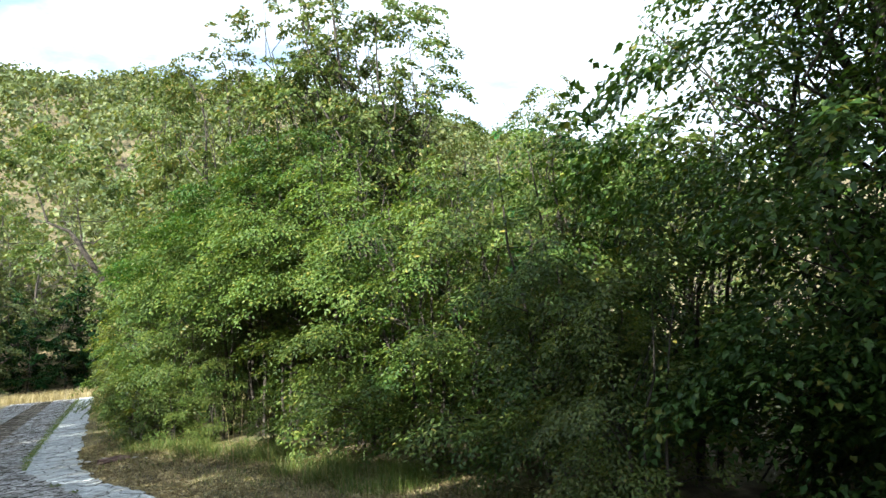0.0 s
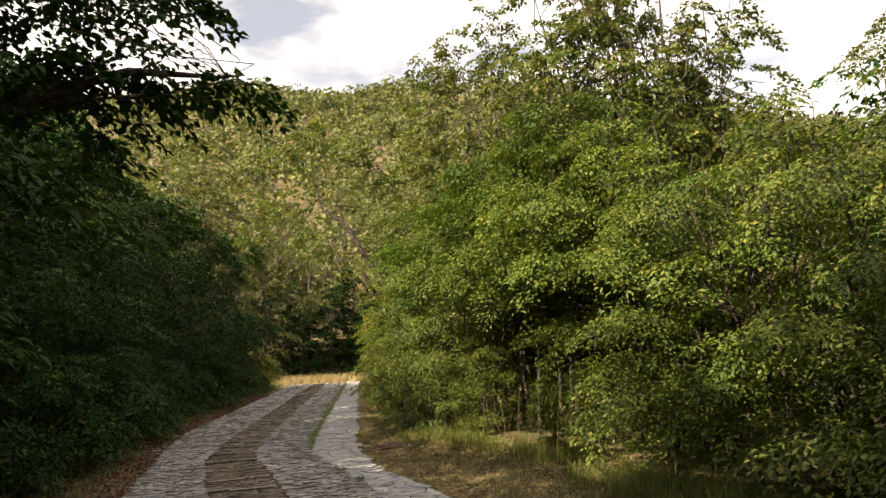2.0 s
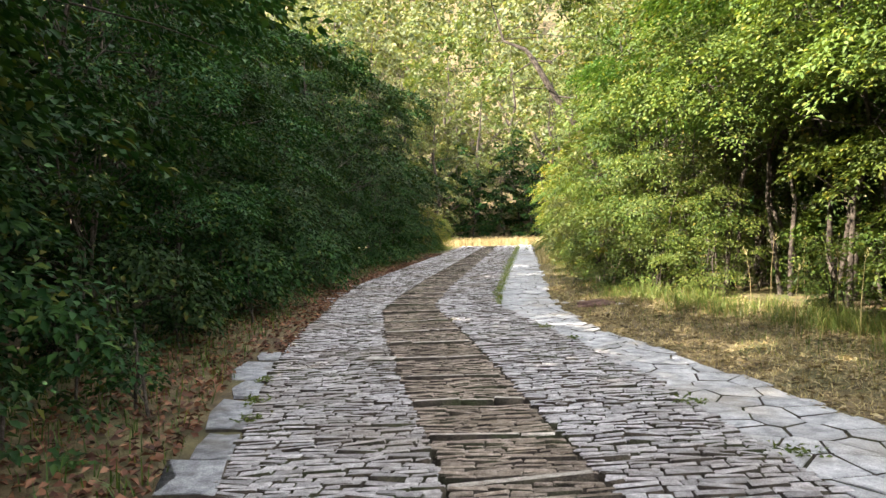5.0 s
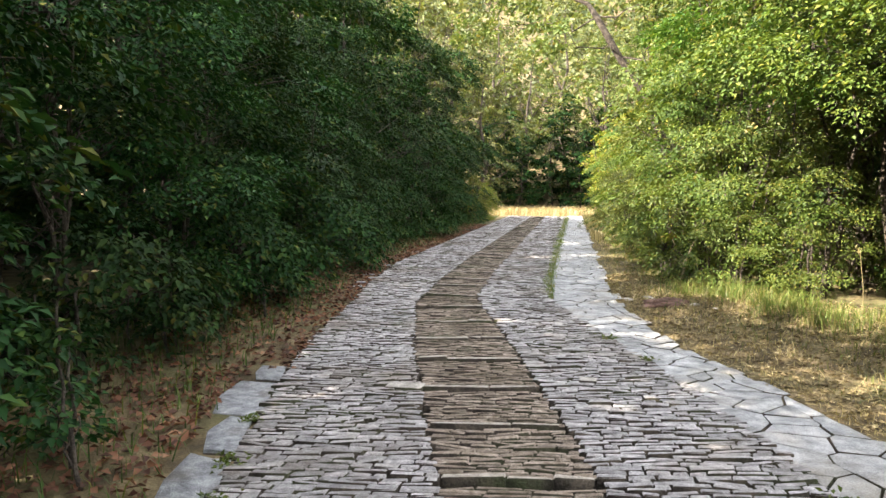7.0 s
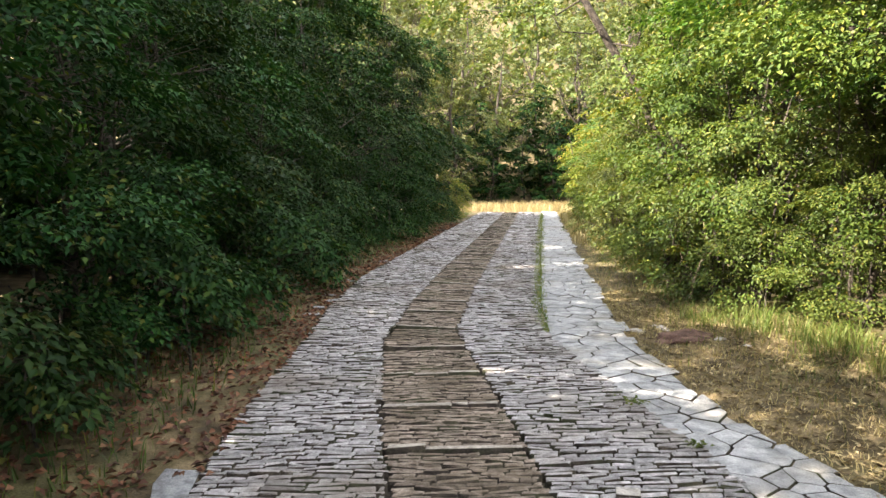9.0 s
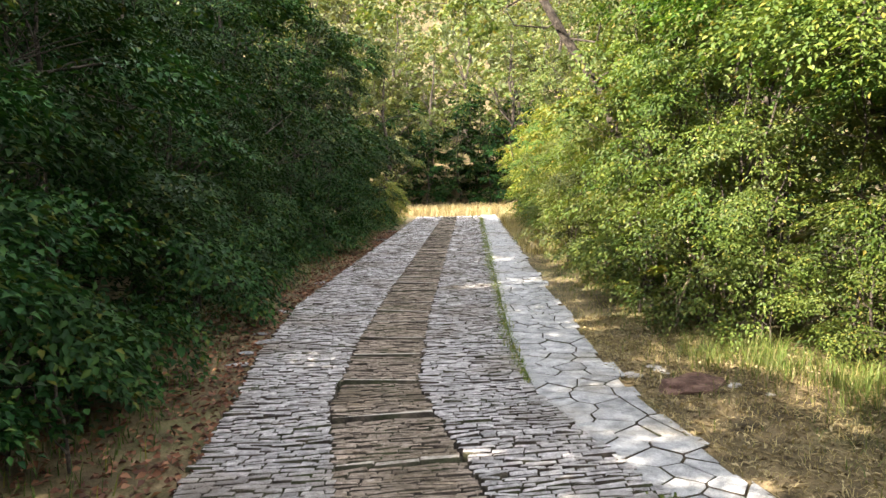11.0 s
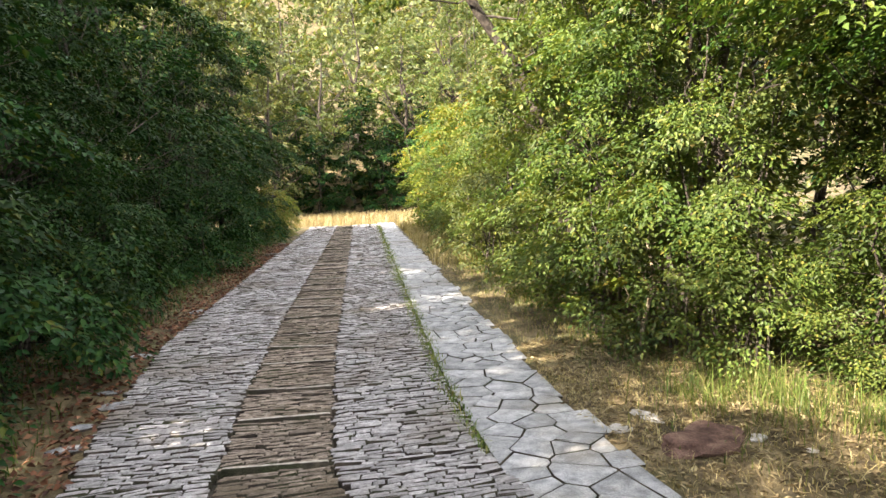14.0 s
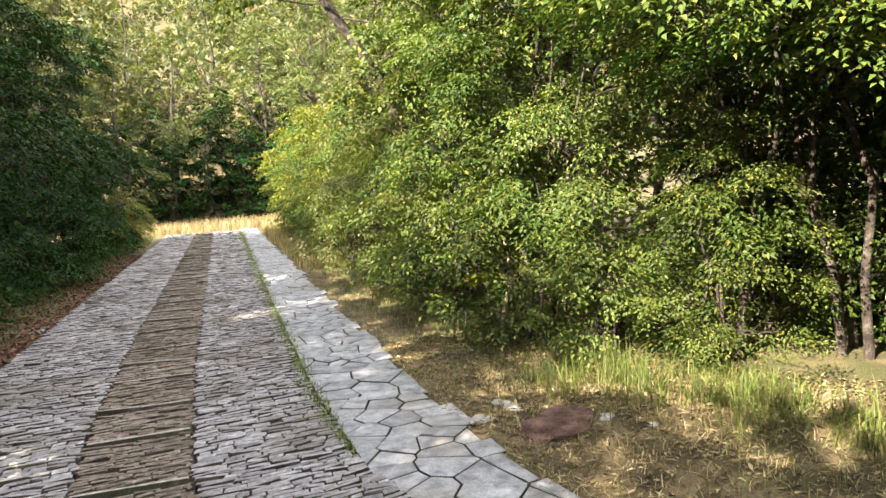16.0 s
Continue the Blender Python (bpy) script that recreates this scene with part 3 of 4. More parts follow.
for x, y, s in ((3.75, 16.6, 1.15), (4.0, 17.2, 1.2), (6.2, 4.4, 0.62), (6.0, 3.4, 0.6), (7.0, 6.0, 1.0)):
    sunny("bush", x, y, s)
for x, y, s in ((14, 14, 0.6), (18, 20, 0.8), (22, 26, 0.9), (16, 9, 0.6), (26, 34, 1.0), (30, 24, 1.0), (13, 19, 0.7), (20, 14, 0.75), (16, 28, 0.9), (24, 19, 0.9)):
    plant("back", x, y, s)
# Hedge past the road's end; its shade is put in by the dark leaves.
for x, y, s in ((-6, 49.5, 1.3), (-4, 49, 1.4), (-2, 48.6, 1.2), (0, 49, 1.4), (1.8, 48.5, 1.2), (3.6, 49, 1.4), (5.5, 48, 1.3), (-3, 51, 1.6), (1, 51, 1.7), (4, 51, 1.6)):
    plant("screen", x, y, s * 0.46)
custom_tree("bent_oak", R, [(3.5, 17.6, 0.0), (3.15, 17.6, 1.8), (2.72, 17.7, 3.0), (2.2, 17.65, 3.75), (1.78, 17.7, 4.5), (1.62, 17.75, 4.75), (1.15, 17.9, 5.0), (0.9, 18.1, 5.9)],
            [0.085, 0.078, 0.07, 0.066, 0.06, 0.042, 0.028, 0.012],
            [(0.2, 18.2, 5.2, 0.6), (-0.6, 18.4, 4.6, 0.5), (0.3, 17.6, 6.3, 0.6), (1.0, 18.1, 7.1, 0.55), (1.9, 17.6, 6.5, 0.6), (2.6, 18.2, 5.8, 0.6), (3.3, 17.9, 6.5, 0.6),
             (2.9, 17.3, 4.6, 0.55), (0.9, 17.5, 4.2, 0.5), (3.9, 18.0, 5.2, 0.7),
             (2.7, 17.1, 3.3, 0.6), (3.3, 17.0, 3.9, 0.6), (3.2, 17.0, 2.6, 0.6), (2.4, 17.2, 2.6, 0.45)],
            6800, "oak", "crooked oak with a dark leaning trunk", per=30, spray=0.40, leaf=0.095, width=0.06, flat=0.75, ruffle=0.45)
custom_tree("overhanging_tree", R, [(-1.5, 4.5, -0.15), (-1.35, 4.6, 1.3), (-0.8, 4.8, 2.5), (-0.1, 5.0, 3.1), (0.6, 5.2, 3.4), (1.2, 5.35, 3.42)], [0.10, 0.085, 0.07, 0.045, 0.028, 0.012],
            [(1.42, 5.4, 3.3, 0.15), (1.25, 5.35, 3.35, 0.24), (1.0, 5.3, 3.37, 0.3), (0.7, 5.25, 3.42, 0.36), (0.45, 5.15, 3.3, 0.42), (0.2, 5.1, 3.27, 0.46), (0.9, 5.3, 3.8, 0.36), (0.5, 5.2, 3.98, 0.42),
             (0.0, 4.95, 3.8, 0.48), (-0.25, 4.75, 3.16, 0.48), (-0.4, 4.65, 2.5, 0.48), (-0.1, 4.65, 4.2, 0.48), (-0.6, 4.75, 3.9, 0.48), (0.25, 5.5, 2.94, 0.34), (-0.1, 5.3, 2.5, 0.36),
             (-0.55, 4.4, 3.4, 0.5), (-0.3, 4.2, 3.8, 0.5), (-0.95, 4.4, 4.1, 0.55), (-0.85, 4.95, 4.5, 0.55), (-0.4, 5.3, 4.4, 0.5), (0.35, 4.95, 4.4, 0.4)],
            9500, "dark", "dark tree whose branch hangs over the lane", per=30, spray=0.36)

# beyond the road's end
for x, y, s in ((-7, 50, 1), (-2, 53, 1), (3, 51, 1), (8, 49, 1), (13, 47, 1), (-12, 52, 1), (-16, 49, 1), (0.5, 58, 1.15), (-5, 60, 1.2), (7, 58, 1.2), (12, 57, 1.1),
                (-11, 61, 1.2), (-9, 56, 0.9), (-3.5, 56, 0.9), (4, 56, 0.95), (9.5, 53, 0.9), (18, 52, 1.1), (22, 47, 1.1)):
    plant("back", x, y, s)
plant("corner", 8.7, 2.7, 1.08, 215)


def far_woods():
    """The wooded hillside, far too many crowns to count."""
    rng = np.random.default_rng(11)
    n = 2300
    y = 56 + 221 * rng.random(n) ** 0.9
    x = rng.uniform(-0.55, 0.95, n) * (y + 20)
    z = hill(x, y)
    rad = rng.uniform(2.0, 4.2, n) * (0.75 + y / 500)
    k = 56
    d = unit(rng.normal(0, 1, (n, k, 3)))
    d[..., 2] = np.abs(d[..., 2]) * 1.2 - 0.35
    lump = 1 + 0.25 * np.sin(d[..., 0:1] * 5 + x[:, None, None]) * np.cos(d[..., 1:2] * 4 + y[:, None, None])
    c = np.stack([x, y, z + rad * 0.75], -1)[:, None] + d * rad[:, None, None] * lump * rng.uniform(0.75, 1.05, (n, k, 1))
    up = unit(d + rng.normal(0, 0.35, (n, k, 3)))
    way = rng.normal(0, 1, (n, k, 3))
    way = unit(way - up * (way * up).sum(-1, keepdims=True))
    size = np.repeat(0.40 + y / 225, k)
    v, f = leaves(rng, c.reshape(-1, 3), way.reshape(-1, 3), up.reshape(-1, 3), size, size * 0.8)
    return tagged(new("far_woods", mesh_of("far_woods", v, f, M_LEAF["far"])), "dense olive-green woods covering the hillside", "woods", kind="stuff")


far_woods()


# ---- grass and litter ----
def blades(rng, x, y, height, width, lean=0.35):
    """Grass blades of two bent halves, four triangles each side of a fold."""
    n = len(x)
    base = np.stack([x, y, ground_z(x, y) - 0.01], -1)
    a = rng.uniform(0, 2 * np.pi, n)
    h = height * rng.uniform(0.45, 1.25, n)
    d = np.stack([np.cos(a), np.sin(a), np.zeros(n)], -1)
    s = np.stack([-np.sin(a), np.cos(a), np.zeros(n)], -1) * (width * rng.uniform(0.6, 1.3, n))[:, None]
    ln = np.abs(rng.normal(0, lean, n))[:, None] * h[:, None]
    mid = base + d * ln * 0.35 + np.stack([np.zeros(n), np.zeros(n), h * 0.6], -1)
    tip = base + d * ln + np.stack([np.zeros(n), np.zeros(n), h * (1 - 0.2 * np.abs(rng.normal(0, 1, n)).clip(0, 2))], -1)
    v = np.stack([base - s, base + s, mid + s * 0.7, mid - s * 0.7, tip], 1).reshape(-1, 3)
    b = np.arange(n)[:, None] * 5
    f = np.stack([b + [0, 1, 2], b + [0, 2, 3], b + [3, 2, 4]], 1).reshape(-1, 3)
    return v, f


def scatter(rng, n, y0, y1, lo, hi, power=1.0):
    y = rng.uniform(y0, y1, n)
    u = rng.random(n) ** power
    return lo(y) + (hi(y) - lo(y)) * u, y


def build_grass():
    rng = np.random.default_rng(21)
    # thin dry turf over the clearing
    x, y = scatter(rng, 15000, 5, 14, lambda y: RIGHT(y) - 0.01, lambda y: EDGE(y) + 0.5)
    x2, y2 = scatter(rng, 9000, 13, 38, lambda y: RIGHT(y) - 0.01, lambda y: RIGHT(y) + 0.9)
    x, y = np.concatenate([x, x2]), np.concatenate([y, y2])
    tagged(new("short_grass", mesh_of("short_grass", *blades(rng, x, y, 0.055, 0.003, 1.3), M_DRY)), "short dry straw-coloured grass on the verge", "grass", kind="stuff")
    x, y = scatter(rng, 12000, 4, 30, lambda y: RIGHT(y) + 0.1, lambda y: EDGE(y) + 0.6, 0.45)
    tagged(new("green_grass", mesh_of("green_grass", *blades(rng, x, y, 0.11, 0.0035, 0.8), M_GRASS)), "green grass beneath the bushes", "grass", kind="stuff")
    x, y = scatter(rng, 22000, 5, 15, lambda y: RIGHT(y) - 0.02, lambda y: EDGE(y) + 0.8)
    n = len(x)
    at = np.stack([x, y, ground_z(x, y) + 0.004 + 0.018 * rng.random(n)], -1)
    v, f = leaves(rng, at, unit(rng.normal(0, 1, (n, 3)) * [1, 1, 0.12]), unit(rng.normal(0, 0.3, (n, 3)) + [0, 0, 1]), rng.uniform(0.025, 0.08, n), rng.uniform(0.004, 0.022, n))
    tagged(new("straw_litter", mesh_of("straw_litter", v, f, M_STRAW)), "brown straw and dead leaves lying on the verge", "litter", kind="stuff")
    # tall tufts at the wood's edge
    tx, ty = scatter(rng, 90, 6.0, 13.2, lambda y: EDGE(y) - 0.45, lambda y: EDGE(y) + 0.4)
    x = np.repeat(tx, 60) + rng.normal(0, 0.10, 90 * 60)
    y = np.repeat(ty, 60) + rng.normal(0, 0.10, 90 * 60)
    tagged(new("tall_grass", mesh_of("tall_grass", *blades(rng, x, y, 0.24, 0.003, 1.0), M_GRASS)), "tall green and yellow grass tufts", "grass", kind="stuff")
    # dry grass at the far end
    x, y = rng.uniform(-4.5, 6.0, 9000), rng.uniform(38.6, 47, 9000)
    tagged(new("dry_grass", mesh_of("dry_grass", *blades(rng, x, y, 0.42, 0.011, 0.4), M_DRY)), "tall dry yellow grass past the road's end", "grass", kind="stuff")
    x, y = scatter(rng, 3000, 22, 38, lambda y: RIGHT(y) + 0.05, lambda y: RIGHT(y) + 1.0)
    tagged(new("dry_verge", mesh_of("dry_verge", *blades(rng, x, y, 0.35, 0.010, 0.4), M_DRY)), "tall dry yellow grass on the sunny verge", "grass", kind="stuff")
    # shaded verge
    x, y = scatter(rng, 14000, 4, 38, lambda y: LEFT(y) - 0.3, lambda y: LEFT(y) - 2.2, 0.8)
    # Deep leaf green instead of grass green: the verge's shade is in this colour.
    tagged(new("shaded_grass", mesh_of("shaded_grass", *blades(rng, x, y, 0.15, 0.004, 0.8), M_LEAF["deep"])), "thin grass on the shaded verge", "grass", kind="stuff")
    x, y = scatter(rng, 9000, 4, 30, lambda y: LEFT(y) - np.where(y < 8.7, 0.33, 0.0), lambda y: LEFT(y) - 1.4, 1.3)
    n = len(x)
    at = np.stack([x, y, ground_z(x, y) + 0.015 + 0.02 * rng.random(n)], -1)
    v, f = leaves(rng, at, unit(rng.normal(0, 1, (n, 3)) * [1, 1, 0.15]), unit(rng.normal(0, 0.4, (n, 3)) + [0, 0, 1]), 0.06, 0.04)
    tagged(new("leaf_litter", mesh_of("leaf_litter", v, f, M_LITTER)), "brown and reddish fallen leaves on the verge", "fallen leaves", kind="stuff")
    # green seam between cobbles and flagstones
    y = 12.3 + 25 * rng.random(6500)
    x = STRIP(y) - 0.02 + rng.normal(0, 0.042, 6500) * np.interp(y, [12, 14, 24, 38], [0.5, 1.0, 1.4, 1.2])
    v, f = blades(rng, x, y, 0.06, 0.005, 0.9)
    v[:, 2] += 0.135
    tagged(new("seam_grass", mesh_of("seam_grass", v, f, M_GRASS)), "low grass growing in the seam of the paving", "grass", kind="stuff")


build_grass()


# ---- road ----
def slab(poly, z0, z1, inset, jit, rng):
    """A stone from a convex outline: sides and a bevelled, slightly tilted top."""
    poly = np.asarray(poly, float)
    n = len(poly)
    c = poly.mean(0)
    rad = np.linalg.norm(poly - c, axis=1, keepdims=True)
    top = c + (poly - c) * np.maximum(0.5, 1 - inset / np.maximum(rad, 0.01))
    tilt = rng.normal(0, jit, 2)
    zt = z1 + (top - c) @ tilt
    zs = zt.mean() - inset * 0.7 + 0 * zt
    v = np.concatenate([np.c_[poly, np.full(n, z0)], np.c_[poly, np.minimum(zs, zt - 0.004)], np.c_[top, zt]])
    f = []
    for k in range(n):
        q = (k + 1) % n
        f += [(k, q, n + q), (k, n + q, n + k), (n + k, n + q, 2 * n + q), (n + k, 2 * n + q, 2 * n + k)]
    f += [(2 * n, 2 * n + k, 2 * n + k + 1) for k in range(1, n - 1)]
    return v, np.array(f)


road = tagged(new("road"), "old cobbled lane with a brown centre band and flagstone edge", "road", kind="structure")


def road_bed():
    ys = np.concatenate([np.arange(-12, ROAD_END, 0.5), [ROAD_END]])
    l, r, d = LEFT(ys) - 0.02, RIGHT(ys) - 0.05, drop(ys)
    rows = [np.stack([l, ys, d - 0.14], -1), np.stack([l, ys, d - 0.05], -1), np.stack([r, ys, d - 0.05], -1), np.stack([r, ys, d - 0.14], -1)]
    v = np.stack(rows, 1).reshape(-1, 3)
    i, j = np.meshgrid(np.arange(len(ys) - 1), np.arange(3), indexing="ij")
    a = i * 4 + j
    f = np.stack([a, a + 1, a + 5, a + 4], -1).reshape(-1, 4)
    piece("bed", mesh_of("bed", v, f, M_BED), road, "dark earth joints between the stones")


def rows_of_stones(rng, lo, hi, y0, y1, depth, length, gap, name, mat, mat_joined, near, rise, label, skip=()):
    """Courses of narrow stones across the road; those in the near stretch are pieces of their own."""
    chunks, count, y = [], 0, y0
    while y < y1:
        dep = depth * rng.uniform(0.75, 1.35) * (1.0 if y < 22 else 1.5)
        if any(abs(y + dep / 2 - s) < 0.022 + dep / 2 for s in skip):
            y += dep
            continue
        xl, xr = float(lo(y)), float(hi(y))
        mid, sl = (float(BAND_L(y)) + float(BAND_R(y))) / 2, float(SLANT(y))
        x = xl + rng.uniform(-0.02, 0.03)
        while x < xr - 0.03:
            ln = min(length * rng.uniform(0.55, 1.7) * (1.0 if y < 22 else 1.6), xr + rng.uniform(-0.02, 0.02) - x)
            if ln > 0.03:
                a, b = x + gap / 2, x + ln - gap / 2
                e = rng.normal(0, 0.0035, 8)
                yy = lambda px, o: y + sl * (px - mid) + o
                quad = [(a + e[0], yy(a, gap / 2) + e[1]), (b + e[2], yy(b, gap / 2) + e[3]), (b + e[4], yy(b, dep - gap / 2) + e[5]), (a + e[6], yy(a, dep - gap / 2) + e[7])]
                dz = float(drop(y))
                v, f = slab(quad, dz - 0.06, dz + rise + rng.normal(0, 0.0045), 0.006, 0.05, rng)
                if near[0] < y < near[1] and count < 300:
                    count += 1
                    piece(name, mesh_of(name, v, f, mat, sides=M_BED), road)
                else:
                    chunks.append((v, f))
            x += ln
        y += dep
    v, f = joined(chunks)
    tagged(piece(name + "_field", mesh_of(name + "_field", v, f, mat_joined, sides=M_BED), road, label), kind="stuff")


CROSS = [-5.5, -4.8, -4.0, -3.3, -2.6, -1.9, -1.15, -0.4, 0.35, 1.1, 1.85, 2.6, 3.4, 4.3, 5.0, 5.75, 6.35, 7.05, 7.75, 8.45, 9.2, 9.95, 10.7, 11.5, 12.38, 13.24, 13.97, 14.83, 15.5, 16.15, 17.15] + [17.9 + 0.75 * i for i in range(27)]


def cross_stones(rng):
    for y in CROSS:
        xl, xr = float(BAND_L(y)) + 0.02, float(BAND_R(y)) - 0.02
        mid, sl, dz = (xl + xr) / 2, float(SLANT(y)), float(drop(y))
        cut = sorted([xl, xr] + list(xl + (xr - xl) * rng.uniform(0.2, 0.8, rng.integers(0, 3))))
        for a, b in zip(cut, cut[1:]):
            if b - a < 0.05:
                continue
            w = rng.uniform(0.013, 0.023)
            e = rng.normal(0, 0.008, 4)
            quad = [(a + 0.004, y + sl * (a - mid) - w + e[0]), (b - 0.004, y + sl * (b - mid) - w + e[1]), (b - 0.004, y + sl * (b - mid) + w + e[2]), (a + 0.004, y + sl * (a - mid) + w + e[3])]
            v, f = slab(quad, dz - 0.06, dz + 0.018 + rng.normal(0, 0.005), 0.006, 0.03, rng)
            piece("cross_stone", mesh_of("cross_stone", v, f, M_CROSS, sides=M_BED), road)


def clip_poly(poly, p, nrm):
    out = []
    for k in range(len(poly)):
        a, b = poly[k], poly[(k + 1) % len(poly)]
        da, db = (a - p) @ nrm, (b - p) @ nrm
        if da <= 0:
            out.append(a)
        if da * db < 0:
            out.append(a + (b - a) * (da / (da - db)))
    return out


def flagstones(rng):
    """Crazy paving: cells round scattered centres, cut to the strip's edges."""
    seeds, rest = [], []
    for _ in range(9000):
        y = rng.uniform(-6.0, ROAD_END)
        x = rng.uniform(float(STRIP(y)), float(RIGHT(y)))
        apart = rng.choice([0.11, 0.16, 0.24, 0.31]) * (1 if y < 20 else 1.25)
        if all(math.hypot(x - q[0], (y - q[1]) * 1.25) > apart for q in seeds if abs(q[1] - y) < 0.45) and len(seeds) < 640:
            seeds.append((x, y))
    seeds = sorted(seeds, key=lambda q: q[1])
    seeds = np.array(seeds)
    for s in seeds:
        poly = [s + np.array(o) for o in ((-0.7, -0.7), (0.7, -0.7), (0.7, 0.7), (-0.7, 0.7))]
        gap = rng.uniform(0.003, 0.007)
        for o in seeds[np.abs(seeds[:, 1] - s[1]) < 1.4]:
            w = o - s
            dist = np.hypot(*w)
            if dist > 1e-6:
                poly = clip_poly(poly, s + w / 2 - w / dist * gap, w / dist)
        for lo, sgn in ((STRIP, -1), (RIGHT, 1)):
            p = np.array([float(lo(s[1])) - sgn * (0.015 if sgn < 0 else rng.uniform(-0.06, 0.05)), s[1]])
            tan = np.array([float(lo(s[1] + 0.3)) - float(lo(s[1] - 0.3)), 0.6])
            tan /= np.hypot(*tan)
            poly = clip_poly(poly, p, np.array([tan[1], -tan[0]]) * sgn)
        if len(poly) < 3:
            continue
        poly = np.array(poly)
        c = poly.mean(0)
        rough = []
        for k in range(len(poly)):
            a, b = poly[k], poly[(k + 1) % len(poly)]
            rough.append(a + (c - a) * rng.uniform(0.0, 0.035))
            if np.hypot(*(b - a)) > 0.22:
                rough.append((a + b) / 2 + (c - (a + b) / 2) * rng.uniform(-0.005, 0.03))
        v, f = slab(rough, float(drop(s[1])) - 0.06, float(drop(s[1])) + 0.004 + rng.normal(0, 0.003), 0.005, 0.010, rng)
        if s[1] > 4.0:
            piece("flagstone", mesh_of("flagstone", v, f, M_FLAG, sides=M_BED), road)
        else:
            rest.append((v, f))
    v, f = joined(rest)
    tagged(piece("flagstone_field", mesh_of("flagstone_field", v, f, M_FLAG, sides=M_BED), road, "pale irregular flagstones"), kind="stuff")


def edge_slabs(rng):
    """Flat slabs along the shaded edge, near the start only, and a few broken ones further on."""
    y = 0.0
    while y < 8.6:
        ln = rng.uniform(0.35, 0.7)
        x0, x1 = float(LEFT(y)), float(LEFT(y + ln))
        w = rng.uniform(0.20, 0.33)
        k = rng.normal(0, 0.025, 8)
        quad = [(x0 - w + k[0], y + 0.01), ((x0 - w / 2), y + 0.012 + abs(k[1]) * 0.5), (x0 - 0.035, y + 0.01), (x1 - 0.035 - abs(k[2]) * 0.4, y + ln - 0.012), (x1 - w / 2, y + ln - 0.014 - abs(k[3]) * 0.5), (x1 - w + k[4], y + ln - 0.012), ((x0 + x1) / 2 - w - 0.02 + k[5], y + ln / 2)]
        v, f = slab(quad, float(drop(y)) - 0.15, float(drop(y)) + 0.004 + rng.normal(0, 0.006), 0.008, 0.03, rng)
        piece("edge_slab", mesh_of("edge_slab", v, f, M_EDGE, sides=M_BED), road)
        y += ln
    for x, y, w, h in ((-1.44, 13.0, 0.2, 0.12), (-1.44, 13.9, 0.22, 0.15), (-1.5, 13.45, 0.14, 0.1), (-1.62, 14.3, 0.2, 0.1), (-1.75, 15.6, 0.2, 0.16), (-1.8, 18.2, 0.22, 0.2), (-1.85, 26.5, 0.3, 0.9), (-1.95, 30, 0.3, 1.1)):
        a = np.linspace(0, 2 * np.pi, 6, endpoint=False) + rng.uniform(-0.3, 0.3, 6)
        quad = np.stack([x + w * 0.62 * np.cos(a), y + h * 0.62 * np.sin(a)], -1)
        v, f = slab(quad, -0.14, 0.004 + rng.normal(0, 0.006), 0.008, 0.04, rng)
        piece("edge_slab", mesh_of("edge_slab", v, f, M_EDGE, sides=M_BED), road)


def pale_cobbles(rng):
    """A large pale stone let into the cobbles, and a smaller one."""
    for x, y, w, d in ((0.38, 8.39, 0.125, 0.06), (1.55, 8.75, 0.06, 0.04)):
        quad = [(x - w, y - d), (x + w * 0.9, y - d * 1.1), (x + w, y + d * 0.8), (x + w * 0.2, y + d), (x - w * 0.9, y + d * 0.9)]
        v, f = slab(quad, float(drop(y)) - 0.06, float(drop(y)) + 0.026, 0.008, 0.01, rng)
        piece("pale_cobble", mesh_of("pale_cobble", v, f, M_PALE_ROCK, sides=M_BED), road, "large pale worn stone")


def rock(name, rng, x, y, size, material, label, category="rock"):
    bm = bmesh.new()
    bmesh.ops.create_icosphere(bm, subdivisions=3, radius=1.0)
    off = Vector(rng.uniform(0, 50, 3))
    for v in bm.verts:
        n1 = noise.noise(v.co * 1.3 + off) * 0.35 + noise.noise(v.co * 3.5 + off) * 0.12
        v.co *= 1 + n1
        v.co.x *= size[0]
        v.co.y *= size[1]
        v.co.z = min(v.co.z, 0.75 + 0.1 * n1) * size[2]
    me = bpy.data.meshes.new(name)
    bm.to_mesh(me)
    bm.free()
    me.materials.append(material)
    ob = new(name, me)
    ob.matrix_basis = pose(x, y, float(ground_z(x, y)) + size[2] * 0.1, 0, 0, rng.uniform(0, 360))
    return tagged(ob, label, category)


def rocks():
    rng = np.random.default_rng(3)
    rock("red_rock", rng, 2.45, 12.2, (0.27, 0.20, 0.07), M_RED_ROCK, "flat reddish-brown rock in the verge beside the flagstones")
    rock("pale_stone", rng, 2.78, 12.15, (0.07, 0.05, 0.02), M_PALE_ROCK, "small pale stone beside the reddish rock")
    rock("pale_stone", rng, 2.95, 11.9, (0.04, 0.03, 0.015), M_PALE_ROCK, "small pale stone in the dry grass")
    rock("pale_slab", rng, 2.07, 12.56, (0.10, 0.07, 0.018), M_PALE_ROCK, "flat grey stone at the edge of the flagstones")
    rock("pale_slab", rng, 2.35, 12.75, (0.16, 0.07, 0.018), M_PALE_ROCK, "flat grey stone behind the reddish rock")


rocks()


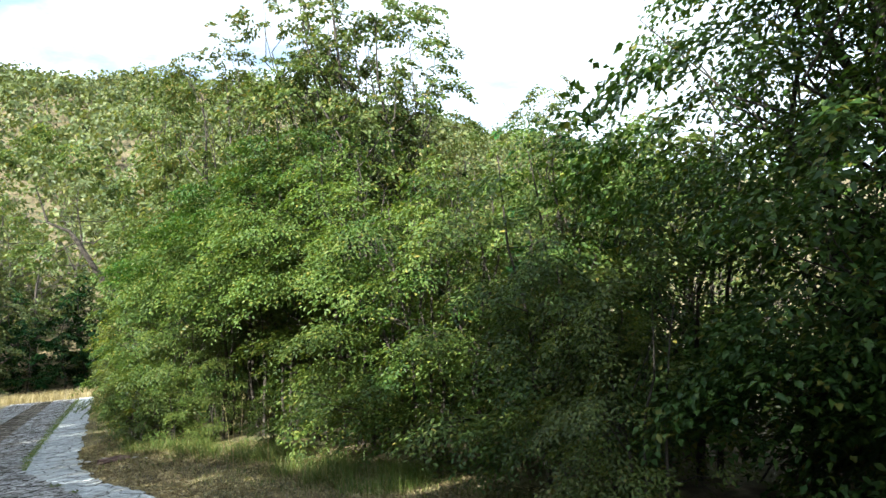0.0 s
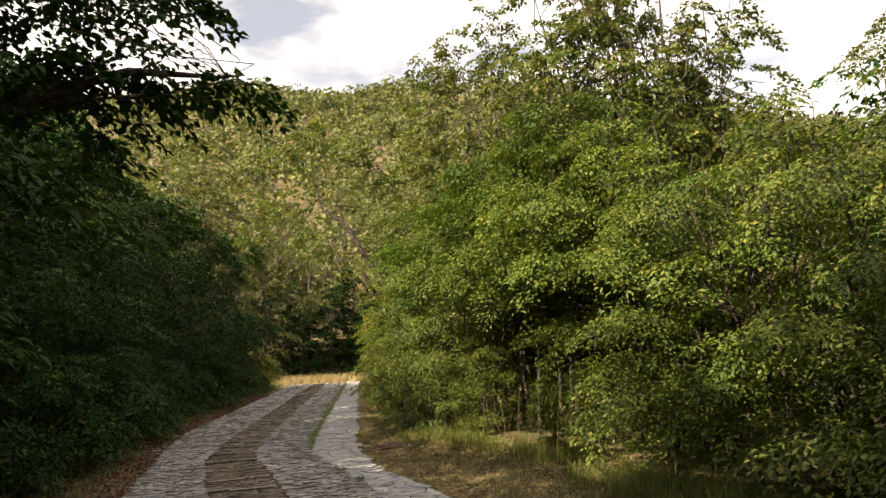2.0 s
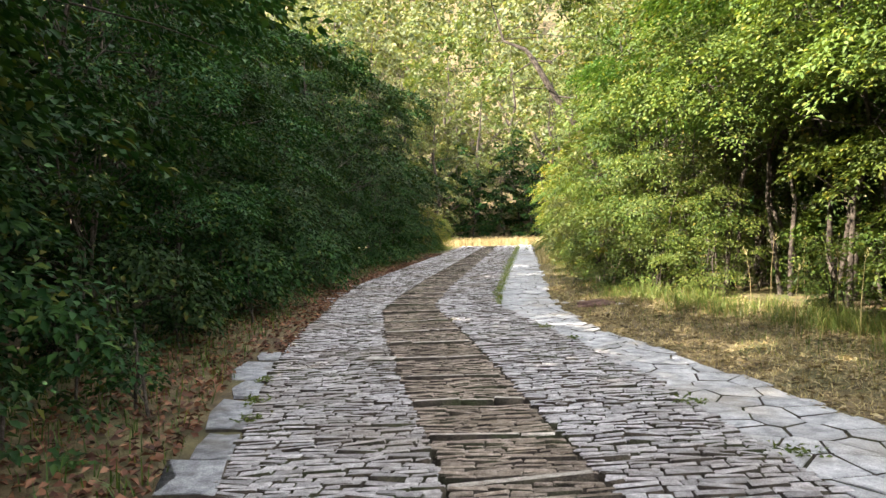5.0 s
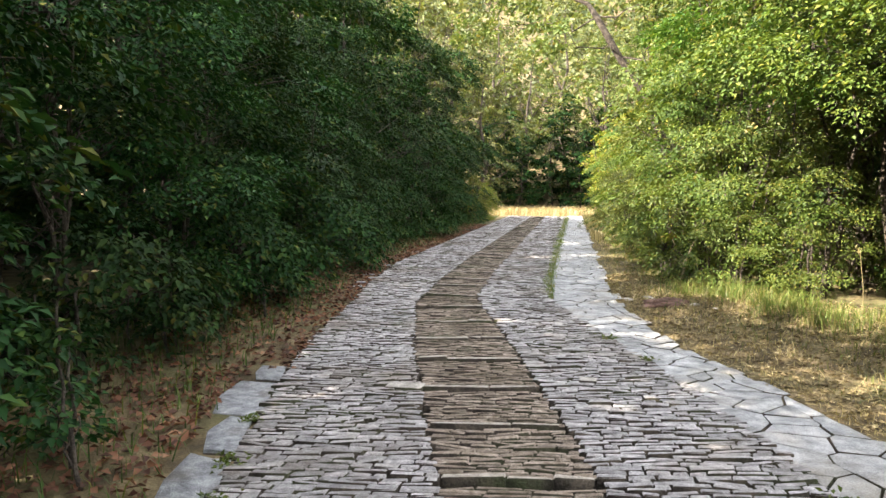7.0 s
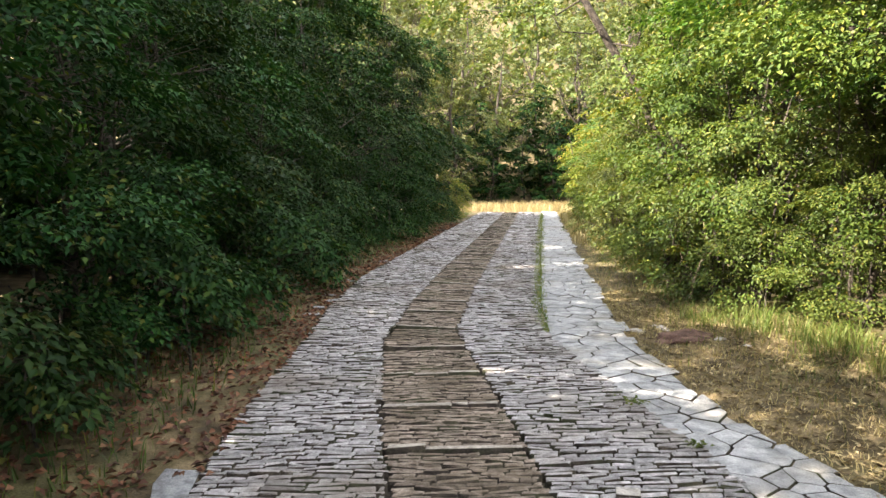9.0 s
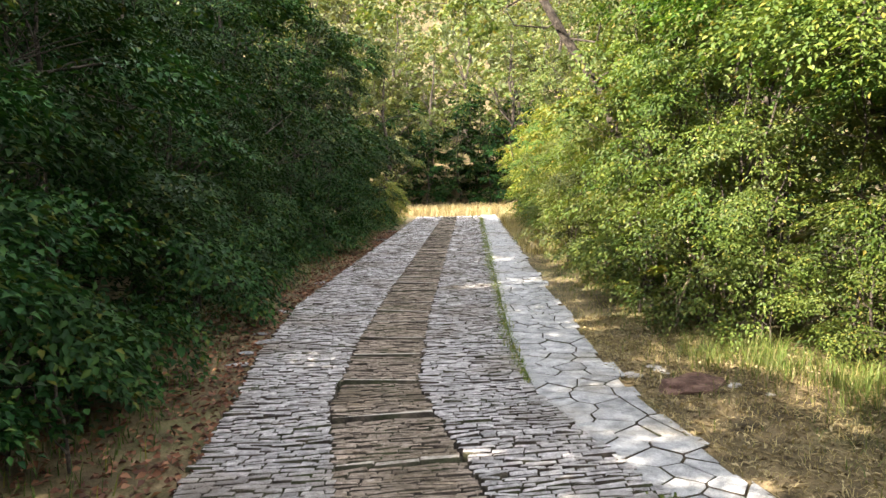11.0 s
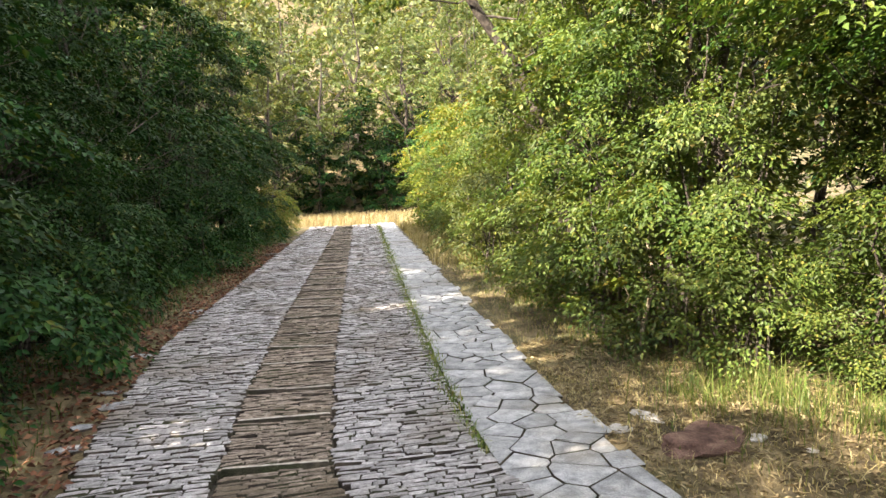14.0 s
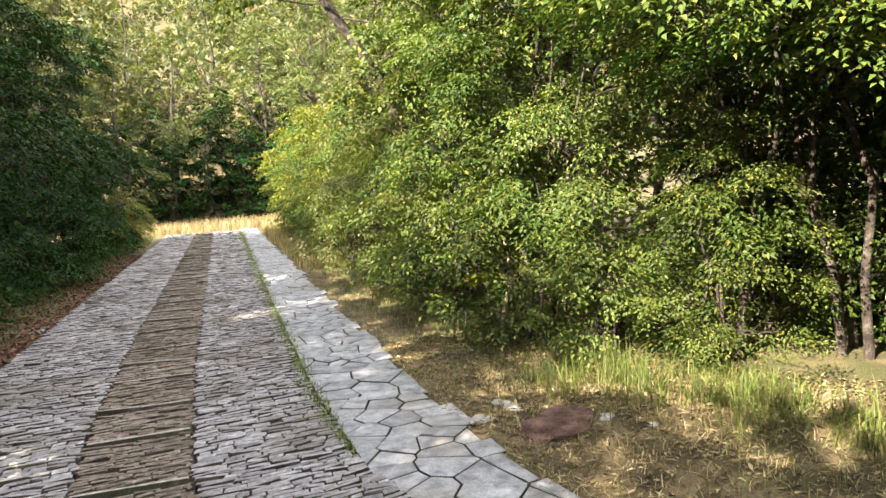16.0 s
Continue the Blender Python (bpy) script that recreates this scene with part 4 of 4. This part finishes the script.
def saplings(rng):
    custom_tree("pale_sapling", rng, [(2.92, 14.28, 0.02), (2.97, 14.32, 0.25), (3.16, 14.5, 0.62), (3.14, 14.6, 0.95), (3.3, 14.7, 1.35)], [0.022, 0.02, 0.017, 0.012, 0.006],
                [(3.3, 14.7, 1.4, 0.3), (3.0, 14.5, 1.1, 0.25), (3.4, 14.4, 1.0, 0.25), (2.8, 14.3, 0.6, 0.2)], 420, "yellow", "thin bent sapling with pale reddish bark", bark=M_PALE_BARK, leaf=0.075, width=0.04, spray=0.26)
    for x, y, h in ((4.35, 11.2, 0.75), (4.15, 11.25, 0.62), (4.6, 10.9, 0.7), (3.9, 9.2, 0.6), (4.3, 8.9, 0.7), (4.8, 8.8, 0.55), (4.9, 9.6, 0.7), (4.5, 9.8, 0.65)):
        p = np.array([(0, 0, -0.03), (0.01, 0, h * 0.5), (0.04, 0.02, h), (0.08, 0.04, h * 1.12)])
        stalk = new("dry_stalk")
        stalk.matrix_basis = pose(x, y, float(ground_z(x, y)), 0, 0, rng.uniform(0, 360))
        piece("stem", mesh_of("stem", *tube(p, [0.004, 0.003, 0.002, 0.001], 5), M_DRY, True), stalk)
        q = p[2] + (p[3] - p[2]) * rng.random((14, 1))
        piece("seed_head", mesh_of("seed_head", *leaves(rng, q, unit(rng.normal(0, 0.5, (14, 3)) + [0, 0, 1]), unit(rng.normal(0, 1, (14, 3))), 0.05, 0.008), M_DRY), stalk)
        tagged(stalk, "tall dry grass stalk with a seed head", "grass", "dry stalks in the clearing")
    at, way = [], []
    for x, y, r in ((2.55, 7.04, 0.06), (2.82, 6.16, 0.07), (-0.02, 6.6, 0.06), (-0.14, 7.0, 0.06), (-0.3, 7.6, 0.05), (1.75, 10.15, 0.05), (2.0, 9.4, 0.04)):
        n = 46
        at.append(np.stack([x + rng.normal(0, r * 0.7, n), y + rng.normal(0, r * 0.7, n), float(drop(y)) + 0.03 * rng.random(n)], -1))
    at = np.concatenate(at)
    n = len(at)
    v, f = leaves(rng, at, unit(rng.normal(0, 1, (n, 3)) * [1, 1, 0.3] + [0, 0, 0.35]), unit(rng.normal(0, 0.4, (n, 3)) + [0, 0, 1]), 0.035, 0.018)
    tagged(new("paving_weeds", mesh_of("paving_weeds", v, f, M_LEAF["hornbeam"])), "small green weeds growing between the paving stones", "weeds", kind="stuff")


saplings(np.random.default_rng(31))
road_bed()
RS = np.random.default_rng(17)
cross_stones(RS)
edge_slabs(RS)
pale_cobbles(RS)
flagstones(RS)
rows_of_stones(RS, BAND_L, BAND_R, -6.0, ROAD_END, 0.036, 0.13, 0.006, "band_stone", M_BAND, M_BAND_J, (5.4, 9.5), 0.0, "rows of thin brown stones", CROSS)
rows_of_stones(RS, LEFT, BAND_L, -6.0, ROAD_END, 0.045, 0.13, 0.009, "cobble", M_COBBLE, M_COBBLE_J, (5.4, 7.2), 0.008, "rows of grey cobbles")
rows_of_stones(RS, BAND_R, STRIP, -6.0, ROAD_END, 0.045, 0.13, 0.009, "grey_cobble", M_COBBLE, M_COBBLE_J, (5.4, 7.2), 0.008, "rows of grey cobbles")
